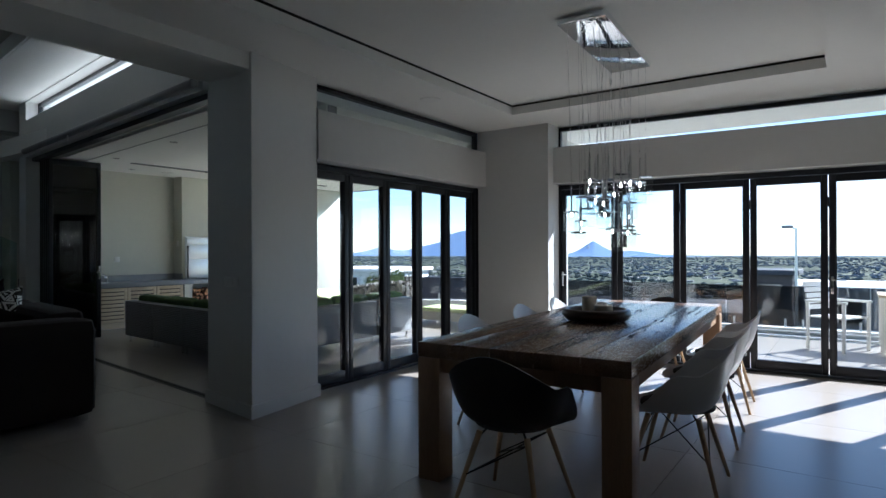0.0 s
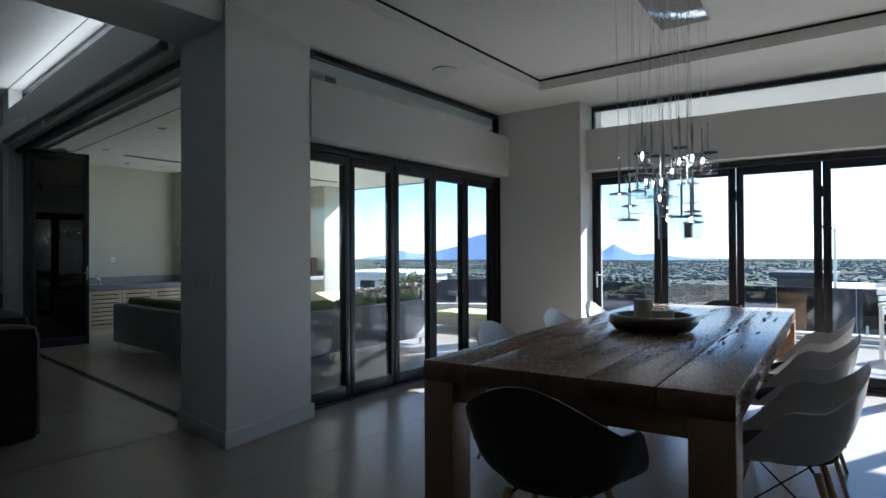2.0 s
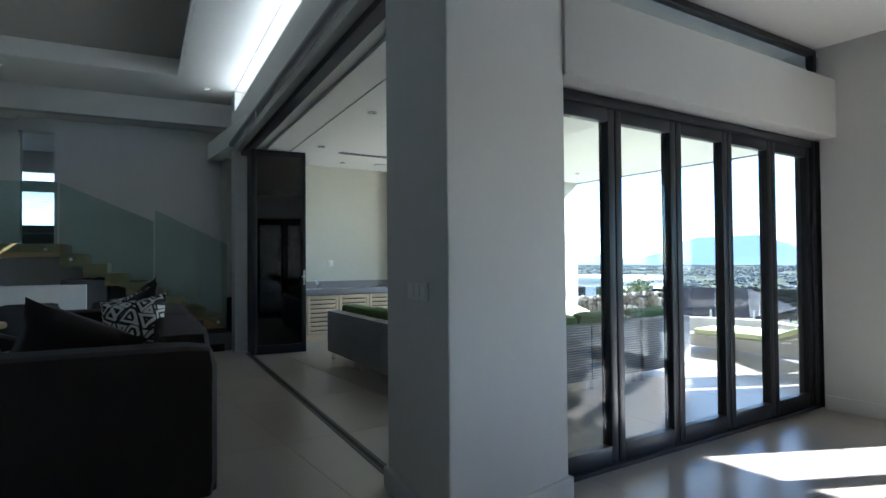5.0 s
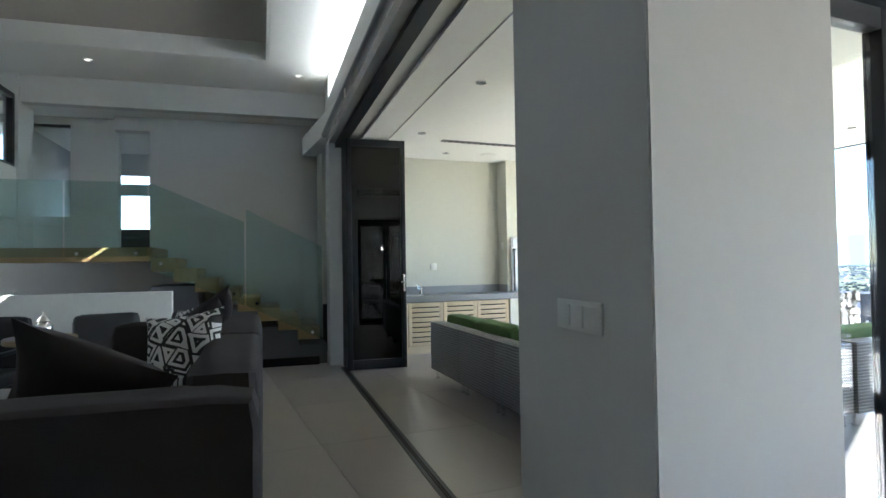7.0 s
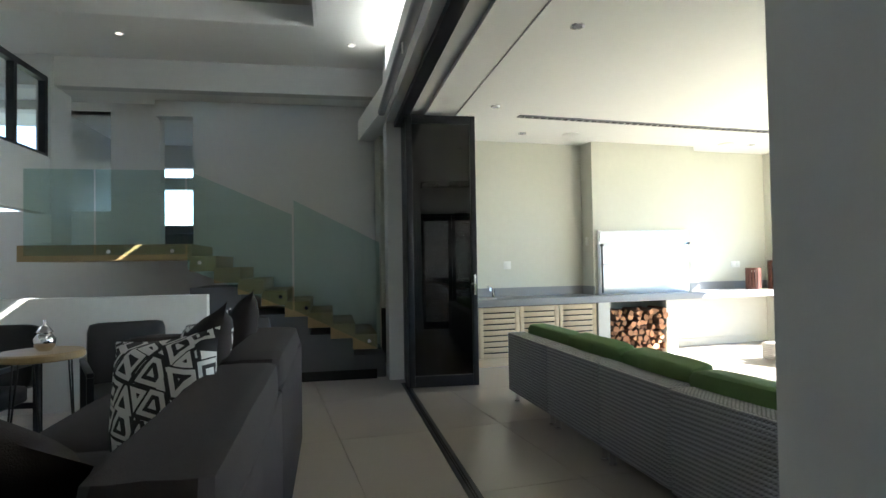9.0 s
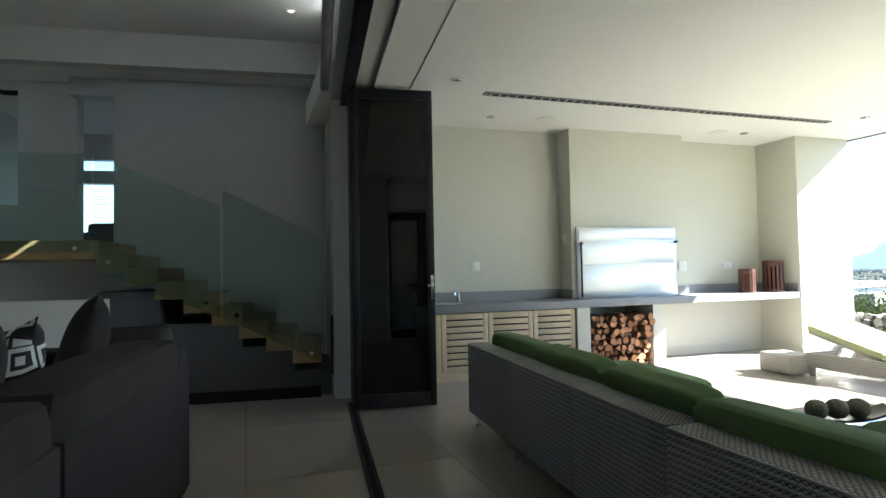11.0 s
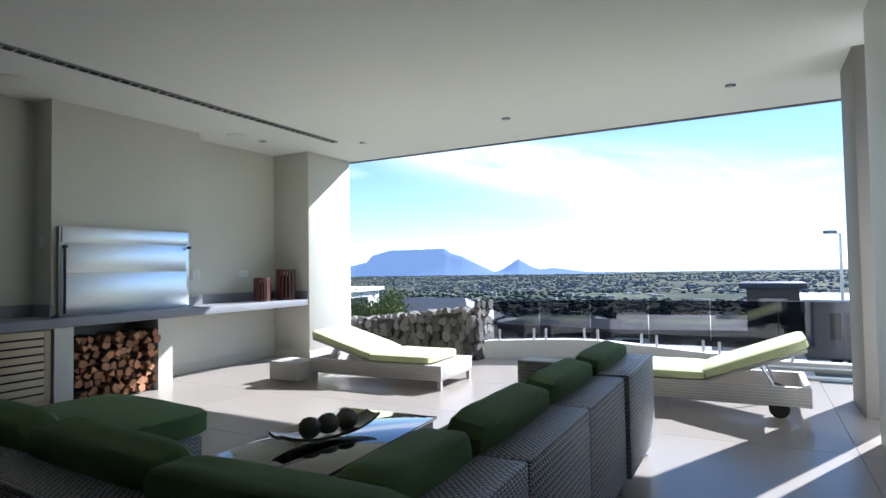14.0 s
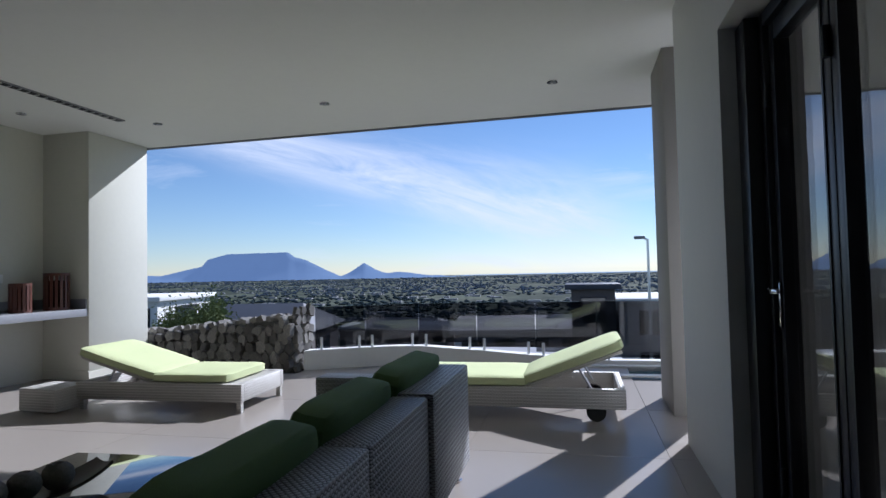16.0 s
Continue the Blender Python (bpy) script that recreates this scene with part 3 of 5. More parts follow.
# study beyond the doorway
setting("wall_study", B((9.6, 1.2, 1.5, 9.75, 2.3, 3.2), (9.6, 3.5, 1.5, 9.75, 3.8, 3.2), (9.6, 2.3, 2.42, 9.75, 3.5, 2.6), (9.6, 2.3, 2.75, 9.75, 3.5, 3.2), (7.6, 1.0, 1.5, 9.6, 1.2, 3.2), (7.6, 3.7, 1.5, 9.6, 3.8, 3.2)), M_WALL, "walls of the study beyond the doorway", "wall", LIV)
setting("floor_study", B((7.6, 1.0, 1.38, 9.75, 3.8, 1.47)), M_TREAD, "wooden floor of the study", "floor", LIV)
setting("ceiling_study", B((7.6, 1.0, 3.1, 9.75, 3.8, 3.2)), M_CEIL, "white ceiling of the study", "ceiling", LIV)
venetian = thing("venetian_blind", "white venetian blind lowered over the study window", "blind", LIV @ pose(9.58, 2.3, 1.48))
for i in range(26):
    part("slat", B((-0.012, 0, i * 0.036, 0.012, 1.15, i * 0.036 + 0.004)), M_BLIND, venetian)
desk = thing("study_chair", "dark chair standing in the study", "chair", LIV @ pose(8.9, 2.6, 1.47))
part("seat", B((-0.25, -0.3, 0.0, 0.25, 0.4, 0.22), bevel=0.05, seg=3), M_LEATHER, desk)
part("backrest", B((0.15, -0.3, 0.18, 0.28, 0.4, 0.36), bevel=0.05, seg=3), M_LEATHER, desk)

# ---- patio built-ins ----
counter = thing("worktop", "long grey worktop with upstand along the patio wall", "worktop", None)
part("slab", B((-10.27, 3.6, 0.70, -9.67, 9.279, 0.78), bevel=0.004), M_CONC, counter)
for run in ((-10.27, 3.6, -10.25, 6.194), (-10.27, 7.831, -10.25, 9.258), (-10.25, 9.258, -9.68, 9.278), (-10.27, 6.194, -9.98, 6.214), (-9.999, 7.65, -9.98, 7.811), (-10.27, 7.811, -9.98, 7.831)):
    part("upstand", B((run[0], run[1], 0.78, run[2], run[3], 0.89)), M_CONC, counter)
setting("wall_counter_pier", B((-10.27, 6.075, 0, -9.685, 6.235, 0.70), (-10.27, 7.06, 0, -9.685, 7.22, 0.70), (-10.27, 6.235, 0, -10.2, 7.06, 0.70)), M_PATIO, "plaster piers under the worktop", "wall")
setting("baseboard_4", B((-10.274, 7.22, 0, -10.26, 9.265, 0.1), (-10.26, 9.265, 0, -9.66, 9.279, 0.1), (-9.66, 9.265, 0.0, -9.645, 10.2, 0.09)), M_PATIO, "painted plinth of the patio wall", "baseboard")


def cabinet(y0, w):
    c = thing("base_cabinet", "birch base cabinet with a slotted door", "cabinet", Matrix.Translation((-9.7, y0, 0)), "patio cabinets")
    part("body", B((-0.55, 0.002, 0.1, -0.03, w - 0.002, 0.695)), M_BLACK, c, "dark cabinet interior")
    part("kick_board", B((-0.06, 0, 0.0, -0.03, w, 0.098)), M_BIRCH, c)
    d = part("door", B((-0.028, 0.004, 0.105, -0.008, 0.055, 0.69), bevel=0.002), M_BIRCH, c)
    part("stile", B((-0.028, w - 0.055, 0.105, -0.008, w - 0.004, 0.69), bevel=0.002), M_BIRCH, d)
    for i in range(9):
        z = 0.105 + i * 0.066
        part("slat", B((-0.027, 0.055, z, -0.009, w - 0.055, z + (0.05 if i < 8 else 0.057)), bevel=0.002), M_BIRCH, d)
    return c


for y in (3.49, 4.005, 4.52, 5.035, 5.55):
    cabinet(y, 0.515)

braai = thing("barbecue", "built-in barbecue with brushed steel roll-up shutter", "barbecue", Matrix.Translation((-9.98, 6.26, 0.78)))
part("surround", B((0, 0, 0, 0.02, 1.38, 0.82), bevel=0.004), M_STEEL, braai)
part("upper_panel", B((0.02, 0.02, 0.675, 0.035, 1.36, 0.805), bevel=0.003), M_STEEL, braai)
part("middle_panel", B((0.02, 0.05, 0.395, 0.045, 1.33, 0.66), bevel=0.004), M_STEEL, braai)
part("shutter", B((0.02, 0.05, 0.02, 0.045, 1.33, 0.385), bevel=0.004), M_STEEL, braai)
part("pull_bar", R(((0.06, 0.03, 0.02), (0.06, 0.03, 0.62), 0.012)), M_WIRE, braai, "black pull bar")
part("knob", R(((0.04, 1.35, 0.65), (0.08, 1.35, 0.65), 0.016)), M_WIRE, braai)
part("knob", R(((0.04, 0.03, 0.63), (0.08, 0.03, 0.63), 0.016)), M_WIRE, braai)

rng = random.Random(4)
pile = thing("firewood_stack", "split firewood stacked in the niche", "firewood", Matrix.Translation((-10.0, 6.24, 0)))
log_meshes = []
for k in range(6):
    bm = bmesh.new()
    n = (3, 4, 5, 6, 3, 4)[k]
    a0 = rng.random() * 6
    ring = [(math.cos(a0 + 2 * math.pi * i / n) * (0.038 + 0.016 * rng.random()), math.sin(a0 + 2 * math.pi * i / n) * (0.038 + 0.016 * rng.random())) for i in range(n)]
    a = [bm.verts.new((-0.15, y, z)) for y, z in ring]
    b = [bm.verts.new((0.15, y, z)) for y, z in ring]
    for i in range(n):
        bm.faces.new((a[i], a[(i + 1) % n], b[(i + 1) % n], b[i]))
    bm.faces.new(a[::-1])
    bm.faces.new(b).material_index = 1
    bmesh.ops.bevel(bm, geom=bm.edges, offset=0.004, segments=1, affect="EDGES")
    me = mesh_of("log", bm, M_BARK, None)
    me.materials.append(M_LOGEND)
    log_meshes.append(me)
for r in range(9):
    for c in range(12):
        lg = new("log", log_meshes[rng.randrange(6)])
        lg.parent = pile
        lg.matrix_local = pose(0.12 + rng.uniform(-0.05, 0.08), 0.05 + c * 0.066 + (r % 2) * 0.03 + rng.uniform(-0.012, 0.012), 0.045 + r * 0.064 + rng.uniform(-0.01, 0.01), rng.uniform(0, 360), rng.uniform(-3, 3), rng.uniform(-5, 5))

sink = thing("kitchen_sink", "small round steel sink set in the worktop", "sink", Matrix.Translation((-9.93, 4.62, 0.781)))
part("rim", lathe([(0.20, 0.0), (0.205, 0.006), (0.17, 0.006), (0.165, 0.002)]), M_STEEL, sink)
tap = thing("tap", "chrome single-lever mixer tap on the worktop", "tap", Matrix.Translation((-10.0, 4.82, 0.781)))
part("body", R(((0, 0, 0), (0, 0, 0.11), 0.022, 0.02)), M_CHROME, tap)
part("spout", R(((0, 0, 0.07), (0.11, -0.08, 0.12), 0.012), ((0.11, -0.08, 0.125), (0.115, -0.085, 0.09), 0.012)), M_CHROME, tap)
part("lever", R(((0, 0, 0.11), (-0.02, -0.06, 0.15), 0.008, 0.006)), M_CHROME, tap)


def lantern(x, y, r, h):
    ln = thing("wooden_lantern", "dark red wooden slat lantern on the worktop", "lantern", Matrix.Translation((x, y, 0.781)), "lanterns on the worktop")
    part("base", lathe([(r, 0), (r, 0.025), (r * 0.9, 0.03)], 24), M_LANTERN, ln)
    part("top_ring", lathe([(r * 0.98, h - 0.03), (r, h - 0.028), (r, h), (r * 0.8, h)], 24), M_LANTERN, ln)
    for i in range(16):
        a = 2 * math.pi * i / 16
        p = part("slat", B((-0.006, -0.014, 0.02, 0.006, 0.014, h - 0.02)), M_LANTERN, ln)
        p.matrix_local = pose(math.cos(a) * r * 0.94, math.sin(a) * r * 0.94, 0, 0, 0, math.degrees(a))
    part("glass_cylinder", lathe([(r * 0.7, 0.03), (r * 0.7, h * 0.8)], 20), M_GLASS_DARK, ln)


lantern(-9.9, 9.10, 0.125, 0.40)
lantern(-9.93, 8.70, 0.10, 0.30)


def wall_plate(name, label, m, w, h, rockers):
    p = thing(name, label, "switch", m)
    part("plate", B((0, -w / 2, -h / 2, 0.008, w / 2, h / 2), bevel=0.003), M_PLATE, p)
    for i in range(rockers):
        y = -w / 2 + 0.012 + i * (w - 0.024) / rockers
        part("rocker", B((0.008, y + 0.004, -h * 0.36, 0.012, y + (w - 0.024) / rockers - 0.004, h * 0.36), bevel=0.0015), M_PLATE, p)


wall_plate("wall_socket", "white square socket on the patio wall", Matrix.Translation((-10.274, 5.13, 1.175)), 0.1, 0.1, 1)
wall_plate("light_switch", "small switch on the chimney side", Matrix.Translation((-10.14, 6.214, 1.47)) @ pose(0, 0, 0, 0, 0, -90), 0.07, 0.11, 1)
wall_plate("wall_socket", "white double socket beside the barbecue", Matrix.Translation((-10.0, 7.76, 1.13)), 0.12, 0.12, 2)
wall_plate("wall_socket", "white wide socket behind the lanterns", Matrix.Translation((-10.274, 8.72, 1.13)), 0.16, 0.09, 2)
wall_plate("light_switch", "white three-gang switch plate on the pillar", PIL @ pose(-0.335, 0, 1.065) @ pose(0, 0, 0, 0, 0, -90), 0.25, 0.082, 3)

vent = thing("ceiling_vent", "long linear air slot in the patio ceiling", "vent", Matrix.Translation((-8.99, 4.74, PC)))
part("frame", B((-0.045, 0, -0.012, 0.045, 4.27, 0.0)), M_CONC, vent, "grey slot frame")
part("slot", B((-0.03, 0.03, -0.014, -0.006, 4.24, -0.0125), (0.006, 0.03, -0.014, 0.03, 4.24, -0.0125)), M_BLACK, vent)
for i in range(48):
    part("vane", B((-0.03, 0.06 + i * 0.087, -0.02, 0.03, 0.066 + i * 0.087, -0.0135)), M_PLATE, vent)


def downlight(x, y, z, lit, group):
    d = thing("downlight", "small round recessed downlight" + (", lit" if lit else ""), "ceiling light", Matrix.Translation((x, y, z)), group)
    part("ring", lathe([(0.05, 0), (0.048, -0.008), (0.034, -0.009), (0.032, 0.0)], 20), M_PLATE if lit else M_CHROME, d)
    part("bulb", lathe([(0.03, -0.002), (0.026, -0.006), (0.01, -0.007)], 16), M_LAMP if lit else M_CONC, d)


for x, y in ((-6.73, 4.13), (-8.71, 4.36), (-9.76, 5.13), (-9.7, 8.5), (-6.73, 9.06), (-4.56, 9.04), (-8.73, 9.23)):
    downlight(x, y, PC, False, "patio downlights")
for x, y, z in ((6.2, 0.33, LC), (6.2, 2.6, LC), (7.0, 0.95, 3.32), (7.0, 2.65, 3.32)):
    p = LIV @ Vector((x, y, z))
    downlight(p.x, p.y, p.z, True, "living room downlights")
for x, y in ((0.9, 7.6),):
    downlight(x, y, 2.95, False, "terrace downlights")


def speaker(x, y, z):
    d = thing("ceiling_speaker", "round white flush ceiling speaker", "speaker", Matrix.Translation((x, y, z)))
    part("bezel", lathe([(0.11, 0), (0.11, -0.008), (0.1, -0.012)], 32), M_PLATE, d)
    part("grille", lathe([(0.1, -0.011), (0.05, -0.014), (0.01, -0.0145)], 32), M_PLATE, d)


for x, y, z in ((-9.68, 5.75, PC), (-9.73, 8.12, PC), (-3.0, 4.75, SOF)):
    speaker(x, y, z)
det = thing("wall_speaker", "small grey loudspeaker outside the strip window", "speaker", Matrix.Translation((-3.72, 3.95, 2.66)))
part("body", B((-0.08, -0.06, 0, 0.08, 0.1, 0.14), bevel=0.02), M_PLATE, det)
part("grille", B((0.081, -0.04, 0.02, 0.086, 0.08, 0.12)), M_CONC, det)

# ---- dining furniture ----
TAB = Matrix.Translation((-0.965, 4.27, 0)) @ pose(0, 0, 0, 0, 0, 3.2)
table = thing("dining_table", "long rustic oak dining table with deep cracks", "table", TAB)
L2, W2, H = 1.71, 0.61, 0.79
rng = random.Random(8)
xs = [-W2, -0.385, -0.145, 0.11, 0.36, W2]
for a, b in zip(xs, xs[1:]):
    bm = bmesh.new()
    box(bm, a + 0.0015, -L2, H - 0.085, b - 0.0015, L2, H, bevel=0.006)
    part("plank", bm, M_OAK, table)
for i in range(80):
    u, v, ln_ = rng.uniform(-W2 + 0.03, W2 - 0.03), rng.uniform(-L2 + 0.25, L2 - 0.25), rng.uniform(0.06, 0.42)
    bm = bmesh.new()
    n = 9
    wdt = rng.uniform(0.002, 0.009)
    up, dn = [], []
    for k in range(n):
        y = v + ln_ * (k / (n - 1) - 0.5)
        c = u + noise.noise(Vector((u * 9, y * 12, 0))) * 0.02
        w = wdt * math.sin(math.pi * k / (n - 1)) + 0.0008
        up.append(bm.verts.new((c + w, y, H + 0.0007)))
        dn.append(bm.verts.new((c - w, y, H + 0.0007)))
    for k in range(n - 1):
        bm.faces.new((dn[k], up[k], up[k + 1], dn[k + 1]))
    part("crack", bm, M_BLACK, table, smooth=None)
part("apron", B((-W2 + 0.03, -L2 + 0.13, H - 0.17, -W2 + 0.06, L2 - 0.13, H - 0.086), bevel=0.003), M_OAK_LEG, table)
part("apron", B((W2 - 0.06, -L2 + 0.13, H - 0.17, W2 - 0.03, L2 - 0.13, H - 0.086), bevel=0.003), M_OAK_LEG, table)
for sx in (-1, 1):
    for sy in (-1, 1):
        x0, y0 = sx * (W2 - 0.075), sy * (L2 - 0.075)
        part("leg", B((x0 - 0.074, y0 - 0.074, 0.0, x0 + 0.074, y0 + 0.074, H - 0.086 if sy > 0 else H - 0.086), bevel=0.008), M_OAK_LEG, table)
for sy in (-1, 1):
    part("apron", B((-W2 + 0.151, sy * (L2 - 0.05) - 0.02, H - 0.17, W2 - 0.151, sy * (L2 - 0.05) + 0.02, H - 0.086), bevel=0.003), M_OAK_LEG, table)

bowl = thing("wooden_bowl", "shallow dark wooden bowl on the dining table", "bowl", TAB @ pose(-0.02, -0.22, H + 0.001) @ Matrix.Diagonal((1, 1.0, 1, 1)))
part("dish", lathe([(0.12, 0), (0.215, 0.01), (0.25, 0.05), (0.243, 0.085), (0.222, 0.095), (0.205, 0.085), (0.19, 0.045), (0.02, 0.03)], 48), M_BOWL, bowl, smooth=70)
for x, y, r, h in ((-0.06, 0.03, 0.055, 0.13), (0.06, -0.02, 0.065, 0.075), (0.0, 0.1, 0.05, 0.08)):
    cd = thing("candle", "thick ivory pillar candle in the bowl", "candle", TAB @ pose(-0.02 + x, -0.22 + y, H + 0.05), "candles in the bowl")
    part("wax", lathe([(r, 0), (r, h - 0.005), (r - 0.006, h), (r * 0.7, h - 0.006), (0.004, h - 0.008)], 28), M_WAX, cd)
    part("wick", R(((0, 0, h - 0.01), (0.002, 0, h + 0.01), 0.0015), n=6), M_WIRE, cd)


def shell_mesh(material):
    """A moulded bucket seat: front at -y."""
    bm = bmesh.new()
    nt, nr = 40, 12
    rows = []
    for j in range(nr + 1):
        p = j / nr
        row = []
        for i in range(nt):
            a = 2 * math.pi * i / nt
            back = 0.5 - 0.5 * math.cos(a)
            rx, ry = 0.315, 0.285 if back > 0.5 else 0.265
            ce, se = math.cos(a), math.sin(a)
            rr = 1 / ((abs(se) / rx) ** 2.6 + (abs(ce) / ry) ** 2.6) ** (1 / 2.6)
            side = abs(se)
            rim = 0.425 + 0.235 * min(1, max(0, (back - 0.18) / 0.35)) ** 1.3 + 0.15 * max(0, (back - 0.72) / 0.28) ** 1.2
            f = math.sin(p * math.pi / 2) ** 0.75
            g = p ** 3.2
            z = 0.425 + (rim - 0.425) * g - 0.012 * (1 - p)
            spread = 0.86 + 0.14 * g
            row.append(bm.verts.new((se * rr * f * spread, -ce * rr * f * spread + 0.02 * g * back, z)))
        rows.append(row)
    for a, b in zip(rows[1:], rows[2:]):
        for i in range(nt):
            bm.faces.new((a[i], a[(i + 1) % nt], b[(i + 1) % nt], b[i]))
    bm.faces.new(rows[1])
    bmesh.ops.recalc_face_normals(bm, faces=bm.faces)
    bmesh.ops.solidify(bm, geom=bm.faces, thickness=0.008)
    return bm


def armchair(label, group, mshell, mleg, dark_seat):
    c = thing("dining_chair", label, "chair", None, group)
    part("shell", shell_mesh(mshell), mshell, c, smooth=60)
    if dark_seat:
        # added dark disc stands in for the shade inside the shell
        part("seat_shade", lathe([(0.16, 0.425), (0.2, 0.432), (0.2, 0.45), (0.17, 0.462), (0.02, 0.465)], 28), M_SEAT_SHADE, c, "dark round disc for the shade inside the shell", smooth=60)
    for sx in (-1, 1):
        for sy in (-1, 1):
            part("leg", R(((sx * 0.13, sy * 0.13, 0.40), (sx * 0.235, sy * 0.24, 0.0), 0.016, 0.010)), mleg, c)
            part("bracket", R(((sx * 0.10, sy * 0.10, 0.412), (sx * 0.145, sy * 0.146, 0.36), 0.006)), M_WIRE, c)
    for a, b in (((-1, -1), (1, 1)), ((-1, 1), (1, -1)), ((-1, -1), (1, -1)), ((-1, 1), (1, 1))):
        part("brace", R(((a[0] * 0.14, a[1] * 0.14, 0.37), (b[0] * 0.19, b[1] * 0.195, 0.18), 0.004), n=6), M_WIRE, c)
    return c


white_chair = armchair("white moulded armchair on beech dowel legs", "chairs round the table", M_SHELL, M_BEECH, True)
white_chair.matrix_world = TAB @ pose(0.68, -0.98, 0, 0, 0, -90)
for x, y, r in ((0.68, 0.0, -90), (0.68, 0.98, -90), (-0.7, -0.45, 90), (-0.7, 0.55, 88), (-0.7, 1.45, 92)):
    copy_thing(white_chair, TAB @ pose(x, y, 0, 0, 0, r))
black_chair = armchair("black moulded armchair on beech dowel legs", "chairs round the table", M_SHELL_BLACK, M_BEECH, True)
black_chair.matrix_world = TAB @ pose(0.02, -1.75, 0, 0, 0, 180)
copy_thing(black_chair, TAB @ pose(0.02, 1.82, 0, 0, 0, 0))

lamp = thing("pendant_cluster", "cluster of clear glass pendants on a polished plate", "chandelier", Matrix.Translation((-1.015, 4.46, 0)) @ pose(0, 0, 0, 0, 0, 3))
part("ceiling_plate", B((-0.175, -0.68, REC - 0.05, 0.175, 0.68, REC), bevel=0.004), M_MIRROR, lamp, "polished mirror plate")
rng = random.Random(3)
M_GLASS_P = glass_mat("pendant_glass", (0.955, 0.965, 0.97), 1.0, 1.6)
cups, rims = [], []
for k in range(3):
    r, h = ((0.06, 0.15), (0.072, 0.13), (0.052, 0.17))[k]
    rims.append(mesh_of("rim", lathe([(r + 0.0015, -0.006), (r + 0.0015, 0.002), (r * 0.5, 0.0085), (r * 0.5, 0.0065), (r - 0.002, -0.001)], 20), M_CHROME, 50))
    cups.append(mesh_of("glass_cup", lathe([(r, -h), (r, 0), (r * 0.5, 0.006), (0.012, 0.008)], 20), M_GLASS_P, 50))
k = 0
for i in range(4):
    for j in range(7):
        x, y = -0.17 + i * 0.115 + rng.uniform(-0.03, 0.03), -0.36 + j * 0.12 + rng.uniform(-0.04, 0.04)
        zt = rng.uniform(1.42, 1.93)
        part("suspension_wire", R(((x, y, zt + 0.2), (x * 0.8, y * 1.5, REC - 0.05), 0.0018), n=5), M_CHROME, lamp)
        part("stem", R(((x, y, zt), (x, y, zt + 0.2), 0.007), n=8), M_CHROME, lamp)
        c = new("glass_cup", cups[k % 3])
        c.parent, c.location = lamp, (x, y, zt)
        c.visible_shadow = False
        q = new("rim", rims[k % 3])
        q.parent = c
        if k % 2 == 0:
            part("bulb", lathe([(0.003, -0.035), (0.007, -0.03), (0.007, -0.012), (0.004, 0.0)], 10), M_BULB, lamp).location = (x, y, zt)
        k += 1

# ---- living room furniture ----
SOFA = LIV @ pose(0.84, 0.77, 0)
sofa = thing("sofa", "deep charcoal upholstered sofa with its back to the opening", "sofa", SOFA)
part("base", B((0.02, 0.03, 0.06, 3.1, 1.02, 0.36), bevel=0.03, seg=3), M_SOFA, sofa)
part("arm", P((0, 0, 0.05, 0.3, 1.05, 0.80), k=16, puff=0.03), M_SOFA, sofa)
part("arm", P((2.85, 0, 0.05, 3.12, 1.05, 0.80), k=16, puff=0.03), M_SOFA, sofa)
for i in range(2):
    part("backrest", P((0.22 + i * 1.36, 0.0, 0.3, 1.57 + i * 1.36, 0.26, 0.85), k=12, puff=0.06), M_SOFA, sofa)
    part("back_panel", B((0.05 + i * 1.53, -0.004, 0.08, 1.56 + i * 1.53, 0.06, 0.72), bevel=0.015), M_SOFA, sofa)
    part("seat_cushion", P((0.31 + i * 1.27, 0.25, 0.34, 1.57 + i * 1.27, 1.03, 0.55), k=9), M_SOFA, sofa)
for x, y in ((0.08, 0.06), (3.04, 0.06), (0.08, 0.98), (3.04, 0.98)):
    part("leg", R(((x, y, 0), (x, y, 0.07), 0.02)), M_CHROME, sofa)


def pattern_mat():
    """White interlocking bands on charcoal cloth."""
    m = bpy.data.materials.new("patterned_cloth")
    m.use_nodes = True
    n, l = m.node_tree.nodes, m.node_tree.links
    b = n["Principled BSDF"]
    b.inputs["Roughness"].default_value = 0.9
    co = n.new("ShaderNodeTexCoord")
    v = n.new("ShaderNodeTexVoronoi")
    v.feature, v.distance = "F1", "CHEBYCHEV"
    v.inputs["Scale"].default_value, v.inputs["Randomness"].default_value = 11.0, 0.35
    sn = n.new("ShaderNodeMath")
    sn.operation = "SINE"
    mu = n.new("ShaderNodeMath")
    mu.operation = "MULTIPLY"
    mu.inputs[1].default_value = 22.0
    gt = n.new("ShaderNodeMath")
    gt.operation = "GREATER_THAN"
    gt.inputs[1].default_value = -0.1
    mx = n.new("ShaderNodeMix")
    mx.data_type = "RGBA"
    mx.inputs["A"].default_value, mx.inputs["B"].default_value = (0.03, 0.03, 0.033, 1), (0.72, 0.72, 0.7, 1)
    mp = n.new("ShaderNodeMapping")
    mp.inputs["Rotation"].default_value = (0.5, 0.3, 0.785)
    l.new(co.outputs["Object"], mp.inputs["Vector"])
    l.new(mp.outputs["Vector"], v.inputs["Vector"])
    l.new(v.outputs["Distance"], mu.inputs[0])
    l.new(mu.outputs[0], sn.inputs[0])
    l.new(sn.outputs[0], gt.inputs[0])
    l.new(gt.outputs[0], mx.inputs["Factor"])
    l.new(mx.outputs["Result"], b.inputs["Base Color"])
    return m


M_PATTERN = pattern_mat()


